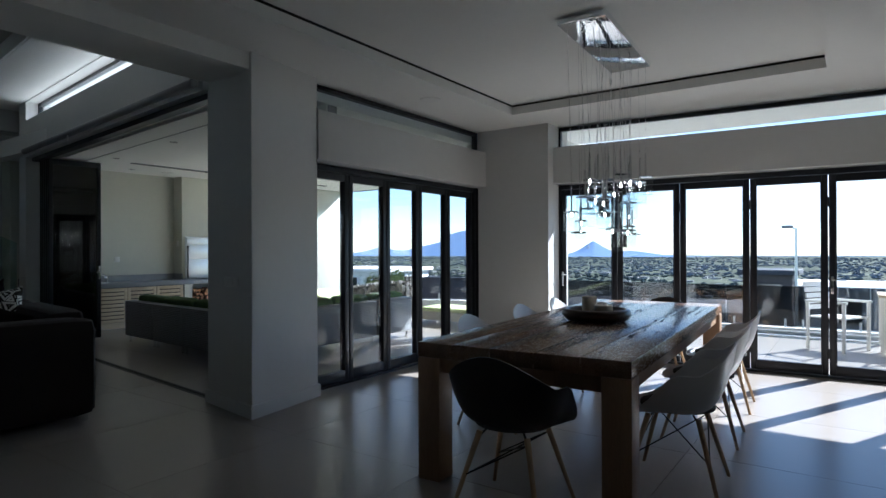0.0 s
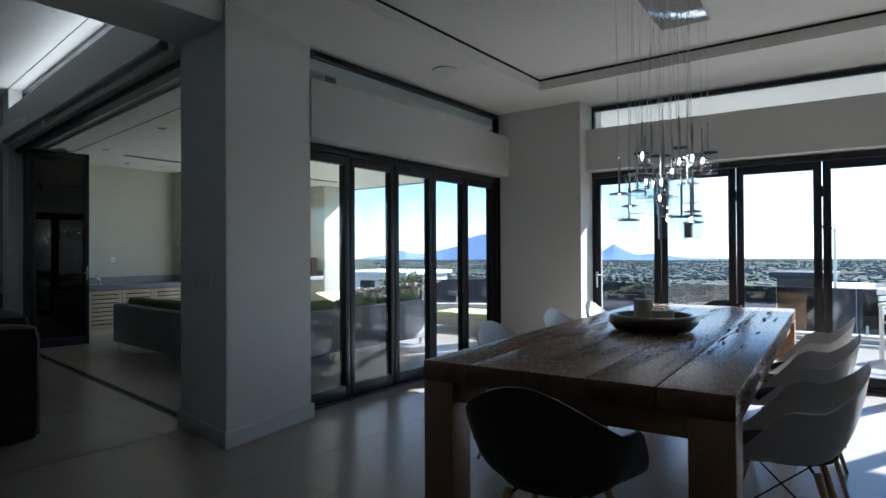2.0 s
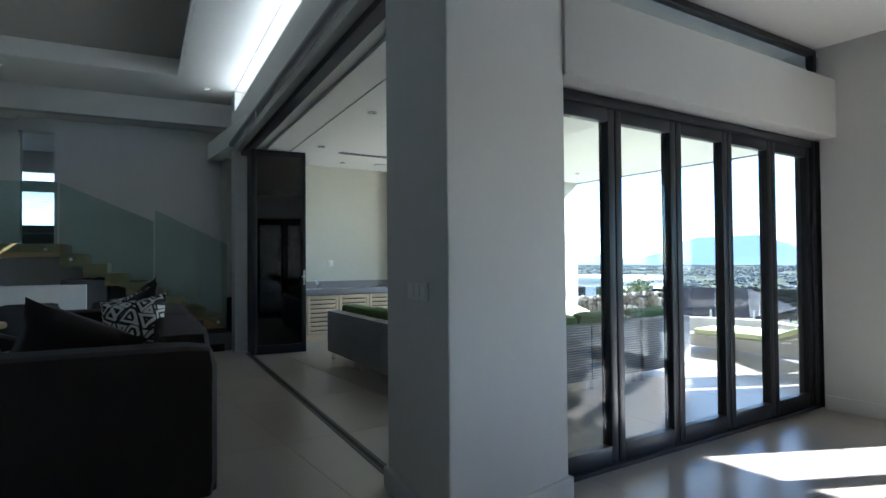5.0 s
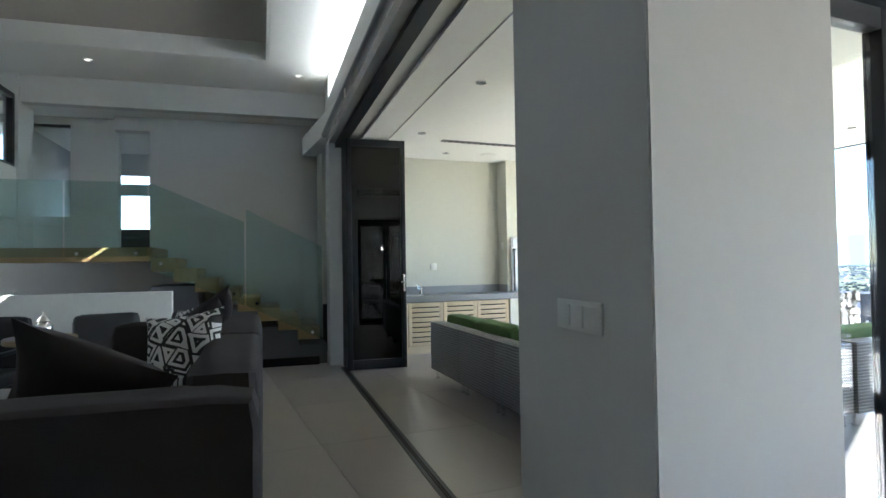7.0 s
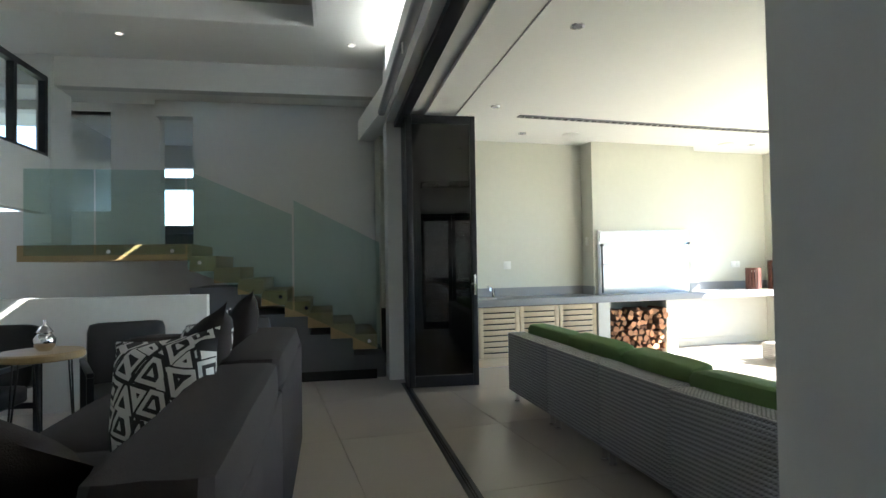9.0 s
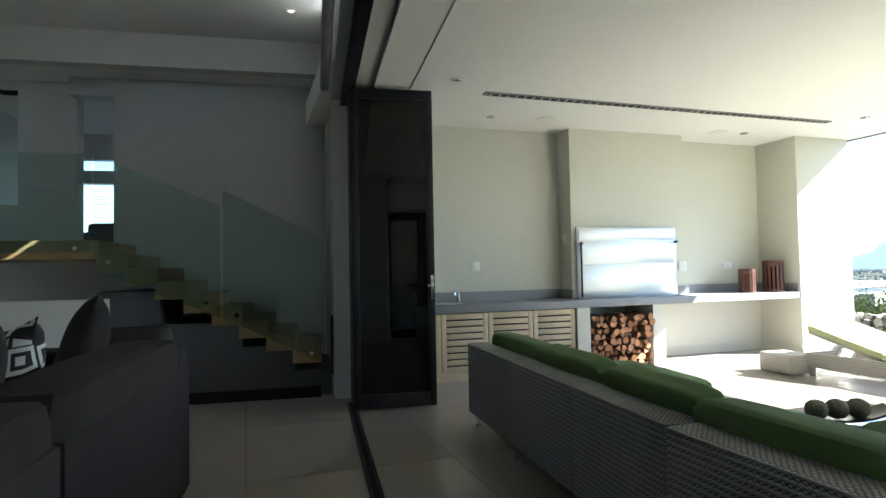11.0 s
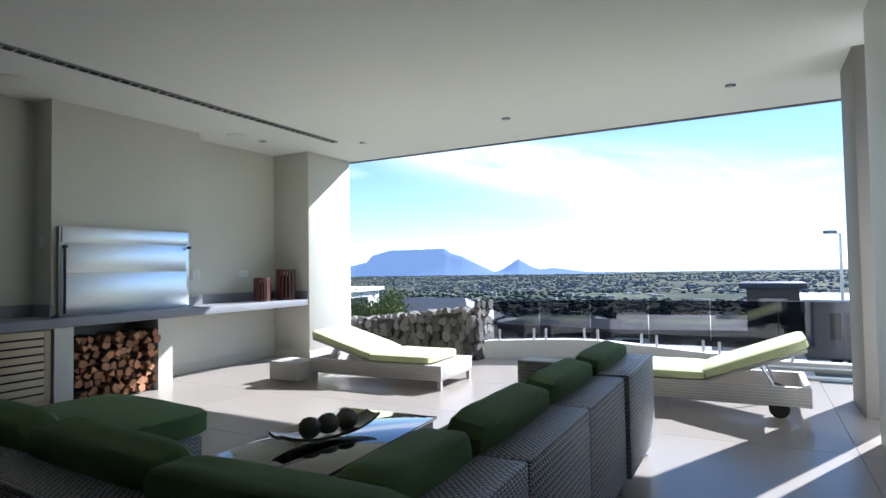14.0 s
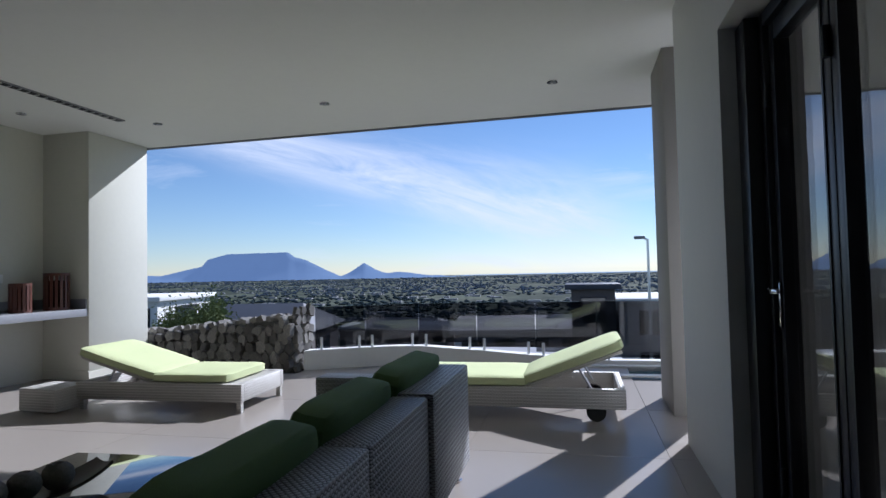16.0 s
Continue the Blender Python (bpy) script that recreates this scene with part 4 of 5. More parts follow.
def pillow(m, s, material, label):
    p = thing("throw_pillow", label, "pillow", SOFA @ m, "pillows on the sofa")
    bm = bmesh.new()
    n = 12
    for side in (-1, 1):
        g = []
        for i in range(n + 1):
            for j in range(n + 1):
                u, v = i / n * 2 - 1, j / n * 2 - 1
                pinch = 1 - 0.10 * (1 - u * u) * abs(v) - 0.10 * (1 - v * v) * abs(u)
                h = 0.085 * ((1 - u ** 4) * (1 - v ** 4)) ** 0.6
                g.append(bm.verts.new((u * s / 2 * pinch, side * h, v * s / 2 * pinch + s / 2)))
        for i in range(n):
            for j in range(n):
                q = [g[i * (n + 1) + j], g[(i + 1) * (n + 1) + j], g[(i + 1) * (n + 1) + j + 1], g[i * (n + 1) + j + 1]]
                bm.faces.new(q)
    bmesh.ops.remove_doubles(bm, verts=bm.verts, dist=0.0005)
    part("cover", bm, material, p, smooth=80)


# they lean on the arm and on the back, standing on their corners
pillow(pose(0.92, 0.74, 0.54, 0, 0, 90) @ pose(0, 0, 0, -46, -24, 0), 0.60, M_PILLOW, "large charcoal pillow slumped over the sofa arm")
pillow(pose(1.26, 0.37, 0.555, 0, 0, 66) @ pose(0, 0, 0, 14, 8, 0), 0.44, M_PATTERN, "black and white patterned pillow on the sofa")
pillow(pose(1.72, 0.38, 0.555, 0, 0, 30) @ pose(0, 0, 0, 16, 20, 0), 0.48, M_PILLOW, "large charcoal pillow on the sofa back")
pillow(pose(2.12, 0.44, 0.555, 0, 0, 40) @ pose(0, 0, 0, 16, 14, 0), 0.44, M_PATTERN, "black and white patterned pillow further along the sofa")
pillow(pose(2.5, 0.36, 0.555, 0, 0, 22) @ pose(0, 0, 0, 16, 24, 0), 0.50, M_PILLOW, "large charcoal pillow at the sofa end")


def easy_chair(m):
    c = thing("easy_chair", "low black leather armchair with a slim dark frame", "armchair", m, "armchairs by the low wall")
    part("seat", P((-0.26, -0.34, 0.27, 0.26, 0.30, 0.40), k=12), M_LEATHER, c)
    b = part("backrest", P((-0.26, -0.06, 0.0, 0.26, 0.06, 0.46), k=12), M_LEATHER, c)
    b.matrix_local = pose(0, 0.33, 0.36, -14)
    for sx in (-1, 1):
        part("side_frame", B((sx * 0.29 - 0.02, -0.36, 0.54, sx * 0.29 + 0.02, 0.40, 0.57), (sx * 0.29 - 0.02, -0.36, 0, sx * 0.29 + 0.02, -0.32, 0.54), (sx * 0.29 - 0.02, 0.30, 0, sx * 0.29 + 0.02, 0.34, 0.54), bevel=0.005), M_FRAME, c)
    part("rail", B((-0.29, -0.35, 0.22, 0.29, -0.32, 0.26)), M_FRAME, c)
    part("rail", B((-0.29, 0.31, 0.22, 0.29, 0.34, 0.26)), M_FRAME, c)


for x, y, r in ((4.4, 1.92, -66), (4.42, 1.24, -80), (4.4, 2.98, -95)):
    easy_chair(LIV @ pose(x, y, 0, 0, 0, r))
st = thing("side_table", "round wood-slice side table on hairpin legs", "table", LIV @ pose(4.2, 2.42, 0.18))
part("tabletop", lathe([(0.24, 0.46), (0.25, 0.47), (0.25, 0.50), (0.24, 0.51)], 26), M_TREAD, st)
for i in range(3):
    a = i * 2.1 + 0.4
    part("hairpin_leg", R(((math.cos(a) * 0.17, math.sin(a) * 0.17, 0.46), (math.cos(a) * 0.21, math.sin(a) * 0.21, -0.18), 0.006), ((math.cos(a + 0.3) * 0.17, math.sin(a + 0.3) * 0.17, 0.46), (math.cos(a) * 0.21, math.sin(a) * 0.21, -0.18), 0.006), n=6), M_WIRE, st)
orn = thing("silver_ornament", "small lidded silver pot on the side table", "ornament", LIV @ pose(4.2, 2.40, 0.691))
part("pot", lathe([(0.035, 0), (0.06, 0.03), (0.065, 0.08), (0.04, 0.11), (0.05, 0.12), (0.03, 0.15), (0.008, 0.17), (0.012, 0.19), (0.004, 0.2)], 20), M_CHROME, orn, smooth=60)

# ---- patio furniture ----


def back_module(name, label, m, w, depth, back_h, foot=True):
    """A wicker seat unit: x along, back at y = 0, seat towards +y."""
    u = thing(name, label, "outdoor sofa", m, "modules of the patio sofa")
    part("back_frame", B((0.003, 0, 0.1, w - 0.003, 0.16, back_h), bevel=0.012), M_WICKER, u)
    part("seat_frame", B((0.003, 0.16, 0.1, w - 0.003, depth, 0.26), bevel=0.012), M_WICKER, u)
    part("seat_cushion", P((0.012, 0.17, 0.262, w - 0.012, depth - 0.005, 0.385), k=9), M_GREEN, u, "moss green seat cushion")
    bc = part("back_cushion", P((0.012, -0.085, 0.0, w - 0.012, 0.085, 0.36), k=8, puff=0.2), M_GREEN, u, "moss green back cushion")
    bc.matrix_local = pose(0, 0.27, 0.335, 10)
    for x in (0.05, w - 0.05):
        for y in (0.06, depth - 0.06):
            part("leg", R(((x, y, 0), (x, y, 0.1), 0.016), ((x, y, 0), (x, y, 0.012), 0.024)), M_CHROME, u)
    return u


SA = Matrix.Translation((-8.14, 4.2, 0)) @ pose(0, 0, 0, 0, 0, -4.6)
for x, w in ((0.87, 0.8), (1.67, 0.72)):
    back_module("sofa_module", "grey wicker sofa unit with moss green cushions", SA @ pose(x, 0, 0), w, 0.78, 0.6)
ch = thing("chaise_module", "grey wicker chaise unit with a broad green cushion", "outdoor sofa", SA, "modules of the patio sofa")
part("back_frame", B((0.0, 0, 0.1, 0.867, 0.16, 0.6), bevel=0.012), M_WICKER, ch)
part("seat_frame", B((0.0, 0.16, 0.1, 0.95, 1.3, 0.27), bevel=0.012), M_WICKER, ch)
part("seat_cushion", P((0.02, 0.2, 0.272, 0.99, 1.36, 0.42), k=10, puff=0.1), M_GREEN, ch, "broad moss green cushion")
part("back_cushion", P((0.02, 0.16, 0.38, 0.86, 0.33, 0.68), k=8, puff=0.2), M_GREEN, ch, "moss green back cushion")
for x in (0.05, 0.82):
    for y in (0.06, 1.24):
        part("leg", R(((x, y, 0), (x, y, 0.1), 0.016), ((x, y, 0), (x, y, 0.012), 0.024)), M_CHROME, ch)
corner = thing("corner_module", "grey wicker corner unit of the patio sofa", "outdoor sofa", Matrix.Translation((-5.735, 3.99, 0)), "modules of the patio sofa")
part("back_frame", B((0.0, 0, 0.1, 0.735, 0.16, 0.6), (0.575, 0.16, 0.1, 0.735, 0.8, 0.6), bevel=0.012), M_WICKER, corner)
part("seat_frame", B((0.0, 0.16, 0.1, 0.575, 0.8, 0.26), bevel=0.012), M_WICKER, corner)
part("seat_cushion", P((-0.2, 0.17, 0.262, 0.565, 0.795, 0.385), k=9), M_GREEN, corner, "moss green seat cushion")
part("back_cushion", P((-0.05, 0.13, 0.36, 0.7, 0.31, 0.68), k=8, puff=0.2), M_GREEN, corner, "moss green back cushion")
part("back_cushion", P((0.4, 0.30, 0.36, 0.585, 0.79, 0.68), k=8, puff=0.2), M_GREEN, corner, "moss green back cushion")
for x, y in ((0.05, 0.06), (0.68, 0.06), (0.68, 0.79), (0.05, 0.74)):
    part("leg", R(((x, y, 0), (x, y, 0.1), 0.016), ((x, y, 0), (x, y, 0.012), 0.024)), M_CHROME, corner)
for y0, w, h in ((4.795, 0.69, 0.6), (5.485, 0.69, 0.6)):
    back_module("sofa_module", "grey wicker sofa unit with moss green cushions", Matrix.Translation((-5.0, y0, 0)) @ pose(0, 0, 0, 0, 0, 90), w, 0.82, h)
endm = back_module("sofa_module", "grey wicker end unit with an open arm", Matrix.Translation((-4.98, 6.18, 0)) @ pose(0, 0, 0, 0, 0, 90), 0.77, 0.82, 0.61)
# paler wicker than the other units paints in the sun on this arm
part("arm", B((0.62, 0.161, 0.1, 0.77, 0.82, 0.55), bevel=0.012), M_WICKER_PALE, endm, "wicker arm, its sunlight put in as paler weave")

ct = thing("coffee_table", "low wicker coffee table with a dark glass top", "table", Matrix.Translation((-6.36, 5.61, 0)) @ pose(0, 0, 0, 0, 0, 2.5))
part("body", B((-0.31, -0.55, 0.03, 0.31, 0.55, 0.282), bevel=0.012), M_WICKER, ct)
M_TOP = mat("dark_glass_top", (0.02, 0.025, 0.024), 0.03, var=0.05, spec=0.9, coat=0.6)
part("glass_top", B((-0.325, -0.565, 0.284, 0.325, 0.565, 0.30), bevel=0.003), M_TOP, ct, "polished dark glass top")
for x in (-0.26, 0.26):
    for y in (-0.5, 0.5):
        part("foot", R(((x, y, 0), (x, y, 0.03), 0.02)), M_CHROME, ct)
tray = thing("wooden_tray", "long curved dark wooden tray on the coffee table", "tray", Matrix.Translation((-6.35, 5.565, 0.301)) @ pose(0, 0, 0, 0, 0, -16))
bm = bmesh.new()
rows = []
for j in range(21):
    v = j / 20 * 2 - 1
    wdt = 0.085 * (1 - 0.35 * abs(v) ** 3)
    z = 0.012 + 0.055 * abs(v) ** 2.4
    rows.append([bm.verts.new((u * wdt, v * 0.3, z + 0.012 * u * u)) for u in (-1, -0.5, 0, 0.5, 1)])
for a, b in zip(rows, rows[1:]):
    for i in range(4):
        bm.faces.new((a[i], a[i + 1], b[i + 1], b[i]))
bmesh.ops.recalc_face_normals(bm, faces=bm.faces)
bmesh.ops.solidify(bm, geom=bm.faces, thickness=0.012)
part("dish", bm, M_BOWL, tray, smooth=50)
for i, y in enumerate((-0.11, 0.0, 0.115)):
    bl = thing("decor_ball", "textured grey-brown decorative ball in the tray", "ornament", Matrix.Translation((-6.35, 5.565, 0.301)) @ pose(0, 0, 0, 0, 0, -16) @ pose(0.005, y, 0.028), "balls in the tray")
    part("ball", lathe([(0.012, 0), (0.034, 0.008), (0.05, 0.026), (0.056, 0.05), (0.05, 0.076), (0.034, 0.093), (0.02, 0.098), (0.016, 0.09), (0.004, 0.088)], 28), M_BALL, bl, smooth=70)


def lounger(m, label, length, width, wheels, rise):
    """A sun lounger: head raised at -x, feet at +x."""
    g = thing("sun_lounger", label, "lounger", m, "sun loungers")
    h = 0.235
    part("frame", B((-length / 2, 0, 0.09, length / 2, 0.05, h), (-length / 2, width - 0.05, 0.09, length / 2, width, h), (length / 2 - 0.05, 0.05, 0.09, length / 2, width - 0.05, h), (-length / 2, 0.05, 0.09, -length / 2 + 0.05, width - 0.05, h), bevel=0.008), M_WICKER_PALE, g)
    px = -length / 2 + 0.72
    part("deck", B((px, 0.05, 0.2, length / 2 - 0.05, width - 0.05, h - 0.005)), M_WICKER_PALE, g)
    part("mattress", P((px - 0.03, 0.03, h, length / 2 - 0.14, width - 0.03, h + 0.075), k=12, puff=0.05), M_LIME, g, "pale lime mattress")
    bk = part("backrest_frame", B((-0.75, 0.06, -0.03, 0.0, width - 0.06, -0.003), bevel=0.004), M_WICKER_PALE, g)
    bk.matrix_local = pose(px, 0, h + 0.01, 0, rise, 0)
    bm_ = part("back_mattress", P((-0.78, 0.03, 0, 0.0, width - 0.03, 0.075), k=12, puff=0.05), M_LIME, g, "raised pale lime mattress")
    bm_.matrix_local = pose(px, 0, h + 0.008, 0, rise, 0)
    for y in (0.1, width - 0.1):
        part("prop", R(((px - 0.5, y, h - 0.05), (px - 0.38, y, h + 0.16), 0.01)), M_STEEL, g)
    for x in (-length / 2 + 0.05, length / 2 - 0.03):
        for y in (0.03, width - 0.03):
            if wheels and x < 0:
                part("wheel", R(((x + 0.16, y - 0.02, 0.07), (x + 0.16, y + 0.02, 0.07), 0.07), n=24), M_RUBBER, g)
            else:
                part("leg", B((x - 0.02, y - 0.02, 0, x + 0.02, y + 0.02, 0.092)), M_WICKER_PALE, g)
    return g


lounger(Matrix.Translation((-7.82, 8.06, 0)) @ pose(0, 0, 0, 0, 0, 2), "pale wicker sun lounger with lime mattress facing the view", 1.54, 0.74, False, 16)
lounger(Matrix.Translation((-5.03, 8.98, 0)) @ pose(0, 0, 0, 0, 0, 180), "pale wicker wheeled sun lounger with lime mattress", 1.9, 0.76, True, 21)
stool = thing("side_cube", "low pale wicker side table", "table", Matrix.Translation((-8.99, 7.86, 0)) @ pose(0, 0, 0, 0, 0, -4))
part("body", B((0, 0, 0.02, 0.4, 0.32, 0.21), bevel=0.01), M_WICKER_PALE, stool)
for x in (0.03, 0.37):
    for y in (0.03, 0.29):
        part("foot", R(((x, y, 0), (x, y, 0.022), 0.012)), M_CHROME, stool)

# ---- terrace edge ----


def edge_y(x):
    return 10.1 + 0.65 * math.sin(min(1, max(0, (x + 7.5) / 1.8)) * math.pi / 2)


def edge_z(x):
    """The parapet's top runs down towards the pool."""
    return 0.22 - 0.17 * min(1, max(0, (x + 6.4) / 2.2))


bm = bmesh.new()
N = 40
pts = [(-7.5 + i * 12.5 / N, edge_y(-7.5 + i * 12.5 / N)) for i in range(N + 1)]
ring = []
for x, y in pts:
    ring.append([bm.verts.new((x, y, -3.4)), bm.verts.new((x, y, edge_z(x))), bm.verts.new((x, y + 0.18, edge_z(x))), bm.verts.new((x, y + 0.18, -3.4))])
for a, b in zip(ring, ring[1:]):
    for i in range(4):
        bm.faces.new((a[i], a[(i + 1) % 4], b[(i + 1) % 4], b[i]))
bm.faces.new(ring[0])
bm.faces.new(ring[-1][::-1])
setting("wall_parapet", bm, M_WHITE, "low curved white parapet", "wall")
rail = thing("glass_railing", "smoked glass railing on steel posts along the terrace", "railing", None)
xs = [-7.42, -6.9, -6.3, -5.6, -4.9, -4.2, -3.2, -2.2, -1.2, -0.2, 0.8, 1.8, 2.8, 3.8]
for a, b in zip(xs, xs[1:]):
    pa, pb = Vector((a + 0.004, edge_y(a) + 0.09, 0)), Vector((b - 0.004, edge_y(b) + 0.09, 0))
    d = pb - pa
    bm = B((0, -0.006, edge_z(a) + 0.03, d.length, 0.006, 0.72))
    g = part("glass_panel", bm, M_GLASS_RAIL, rail, "smoked glass panel")
    g.matrix_world = Matrix.Translation(pa) @ pose(0, 0, 0, 0, 0, math.degrees(math.atan2(d.y, d.x)))
    for q in (pa + d * 0.12, pb - d * 0.12):
        part("post", R(((q.x, q.y, edge_z(q.x)), (q.x, q.y, edge_z(q.x) + 0.14), 0.018), n=12), M_STEEL, rail)

# rubble wall
rng = random.Random(12)
SW = Matrix.Translation((-7.58, 10.0, 0)) @ pose(0, 0, 0, 0, 0, 172)
stonewall = thing("wall_rubble", "rough grey rubble stone garden wall", "stone wall", SW, kind="structure")


def wall_top(x):
    return 0.63 - 0.1 * x


bm = bmesh.new()
prof = [(0, wall_top(0)), (3.2, wall_top(3.2))]
vs = [bm.verts.new(p) for p in ((0.03, -0.37, -1), (3.2, -0.37, -1), (3.2, -0.37, prof[1][1] - 0.03), (0.03, -0.37, prof[0][1] - 0.03), (0.03, -0.03, -1), (3.2, -0.03, -1), (3.2, -0.03, prof[1][1] - 0.03), (0.03, -0.03, prof[0][1] - 0.03))]
for f in ((0, 1, 2, 3), (7, 6, 5, 4), (0, 4, 5, 1), (1, 5, 6, 2), (2, 6, 7, 3), (3, 7, 4, 0)):
    bm.faces.new([vs[k] for k in f])
part("core", bm, M_MORTAR, stonewall, "dark mortar core", smooth=None)


def stone_mesh(w, h, d):
    bm = bmesh.new()
    n = rng.choice((4, 5, 5, 6))
    a0 = rng.random() * 6
    out = []
    for i in range(n):
        a = a0 + 2 * math.pi * i / n + rng.uniform(-0.25, 0.25)
        k = 1 / max(abs(math.cos(a)), abs(math.sin(a))) ** 0.8
        out.append((math.cos(a) * w / 2 * k * rng.uniform(0.86, 1.05), math.sin(a) * h / 2 * k * rng.uniform(0.86, 1.05)))
    back = [bm.verts.new((x, 0, z)) for x, z in out]
    mid = [bm.verts.new((x * 0.98, d * 0.55, z * 0.98)) for x, z in out]
    tx, tz = rng.uniform(-2.2, 2.2), rng.uniform(-2.2, 2.2)
    top = [bm.verts.new((x * 0.86, d * (1.0 + tx * x + tz * z), z * 0.86)) for x, z in out]
    for a, b in ((back, mid), (mid, top)):
        for i in range(n):
            bm.faces.new((a[i], a[(i + 1) % n], b[(i + 1) % n], b[i]))
    bm.faces.new(top)
    bmesh.ops.triangulate(bm, faces=[f for f in bm.faces if len(f.verts) > 4])
    return mesh_of("stone", bm, M_STONE, None)


stones = [stone_mesh(rng.uniform(0.11, 0.17), rng.uniform(0.11, 0.19), rng.uniform(0.03, 0.075)) for _ in range(40)]


def lay_stone(m):
    s = new("stone", stones[rng.randrange(len(stones))])
    s.parent = stonewall
    s.matrix_local = m


z = 0.05
row = 0
while z < 0.72:
    x = 0.06 + (row % 2) * 0.06
    while x < 3.1:
        if z < wall_top(x) - 0.03:
            lay_stone(pose(x, -0.03, z + rng.uniform(-0.02, 0.02), 0, rng.uniform(-25, 25), rng.uniform(-4, 4)))
            lay_stone(pose(x, -0.37, z + rng.uniform(-0.02, 0.02), 0, rng.uniform(-25, 25), 180)) if x < 0.5 else None
        x += rng.uniform(0.11, 0.16)
    if z < 0.68:
        for y in (-0.1, -0.22, -0.33):
            lay_stone(pose(0.035, y + rng.uniform(-0.02, 0.02), z, 0, rng.uniform(-25, 25), 90))
    z += 0.105
    row += 1
x = 0.08
while x < 3.1:
    for y in (-0.1, -0.22, -0.33):
        lay_stone(pose(x + rng.uniform(-0.02, 0.02), y, wall_top(x) - 0.035, 90, rng.uniform(-30, 30), 0))
    x += 0.13

# pool
pool = thing("swimming_pool", "small pool with turquoise water and pale coping", "pool", None, kind="structure")
part("water", B((-4.35, 10.12, -0.06, 1.5, 10.6, -0.03)), M_WATER, pool)
part("coping", B((-4.5, 10.0, 0.0005, 1.6, 10.12, 0.02), (-4.5, 10.6, 0.0005, 1.6, 10.7, 0.02), (-4.5, 10.12, 0.0005, -4.35, 10.6, 0.02), bevel=0.004), M_WHITE, pool)


def garden_chair(m, material, label, mslat):
    c = thing("garden_chair", label, "chair", m, "terrace chairs")
    for sx in (-1, 1):
        part("side_frame", B((sx * 0.26 - 0.015, -0.25, 0, sx * 0.26 + 0.015, -0.21, 0.62), (sx * 0.26 - 0.015, 0.21, 0, sx * 0.26 + 0.015, 0.25, 0.62), (sx * 0.26 - 0.02, -0.27, 0.62, sx * 0.26 + 0.02, 0.26, 0.65), bevel=0.004), material, c)
    for i in range(6):
        part("seat_slat", B((-0.245, -0.23 + i * 0.075, 0.42, 0.245, -0.165 + i * 0.075, 0.44)), mslat, c)
    for i in range(5):
        part("back_slat", B((-0.245, 0.22 + i * 0.018, 0.52 + i * 0.075, 0.245, 0.235 + i * 0.018, 0.58 + i * 0.075)), mslat, c)


garden_chair(Matrix.Translation((0.42, 9.1, 0)) @ pose(0, 0, 0, 0, 0, 60), M_WHITE, "white slatted garden chair on the terrace", M_WHITE)
garden_chair(Matrix.Translation((1.35, 8.75, 0)) @ pose(0, 0, 0, 0, 0, 170), M_WHITE, "wooden slatted garden chair on the terrace", M_BIRCH)
garden_chair(Matrix.Translation((2.05, 8.75, 0)) @ pose(0, 0, 0, 0, 0, 176), M_WHITE, "wooden slatted garden chair on the terrace", M_BIRCH)
gt = thing("garden_table", "slatted wooden garden table on the terrace", "table", Matrix.Translation((1.7, 9.5, 0)))
for i in range(7):
    part("slat", B((-0.85, -0.4 + i * 0.115, 0.70, 0.85, -0.3 + i * 0.115, 0.73)), M_BIRCH, gt)
for x in (-0.8, 0.8):
    for y in (-0.35, 0.35):
        part("leg", B((x - 0.03, y - 0.03, 0, x + 0.03, y + 0.03, 0.7)), M_WHITE, gt)
setting("ceiling_terrace", B((-2.9, 7.41, 2.95, 4.5, 8.5, 3.15)), M_CEIL, "white overhang above the terrace doors", "ceiling")

# ---- hillside, houses, plain, mountains ----


def hill(x, y):
    """Height of the land: it falls from the house down to the plain."""
    d = max(0.0, y - 11.6)
    base = -3.2 - 38.5 * (1 - math.exp(-d / 150.0))
    return base + 0.5 * noise.noise(Vector((x * 0.05, y * 0.05, 0)))


bm = bmesh.new()
ys = [-60, -20, 0, 6, 11.6] + [11.6 + 4800 * (i / 46) ** 2.6 for i in range(1, 47)]
xs = [-1.0, -0.7] + [i / 20 for i in range(-11, 12)] + [0.7, 1.0]
grid = []
for y in ys:
    span = 260 + max(0, y) * 1.3
    grid.append([bm.verts.new((u * span - 6, y, hill(u * span, y))) for u in xs])
for a, b in zip(grid, grid[1:]):
    for i in range(len(xs) - 1):
        bm.faces.new((a[i], a[i + 1], b[i + 1], b[i]))


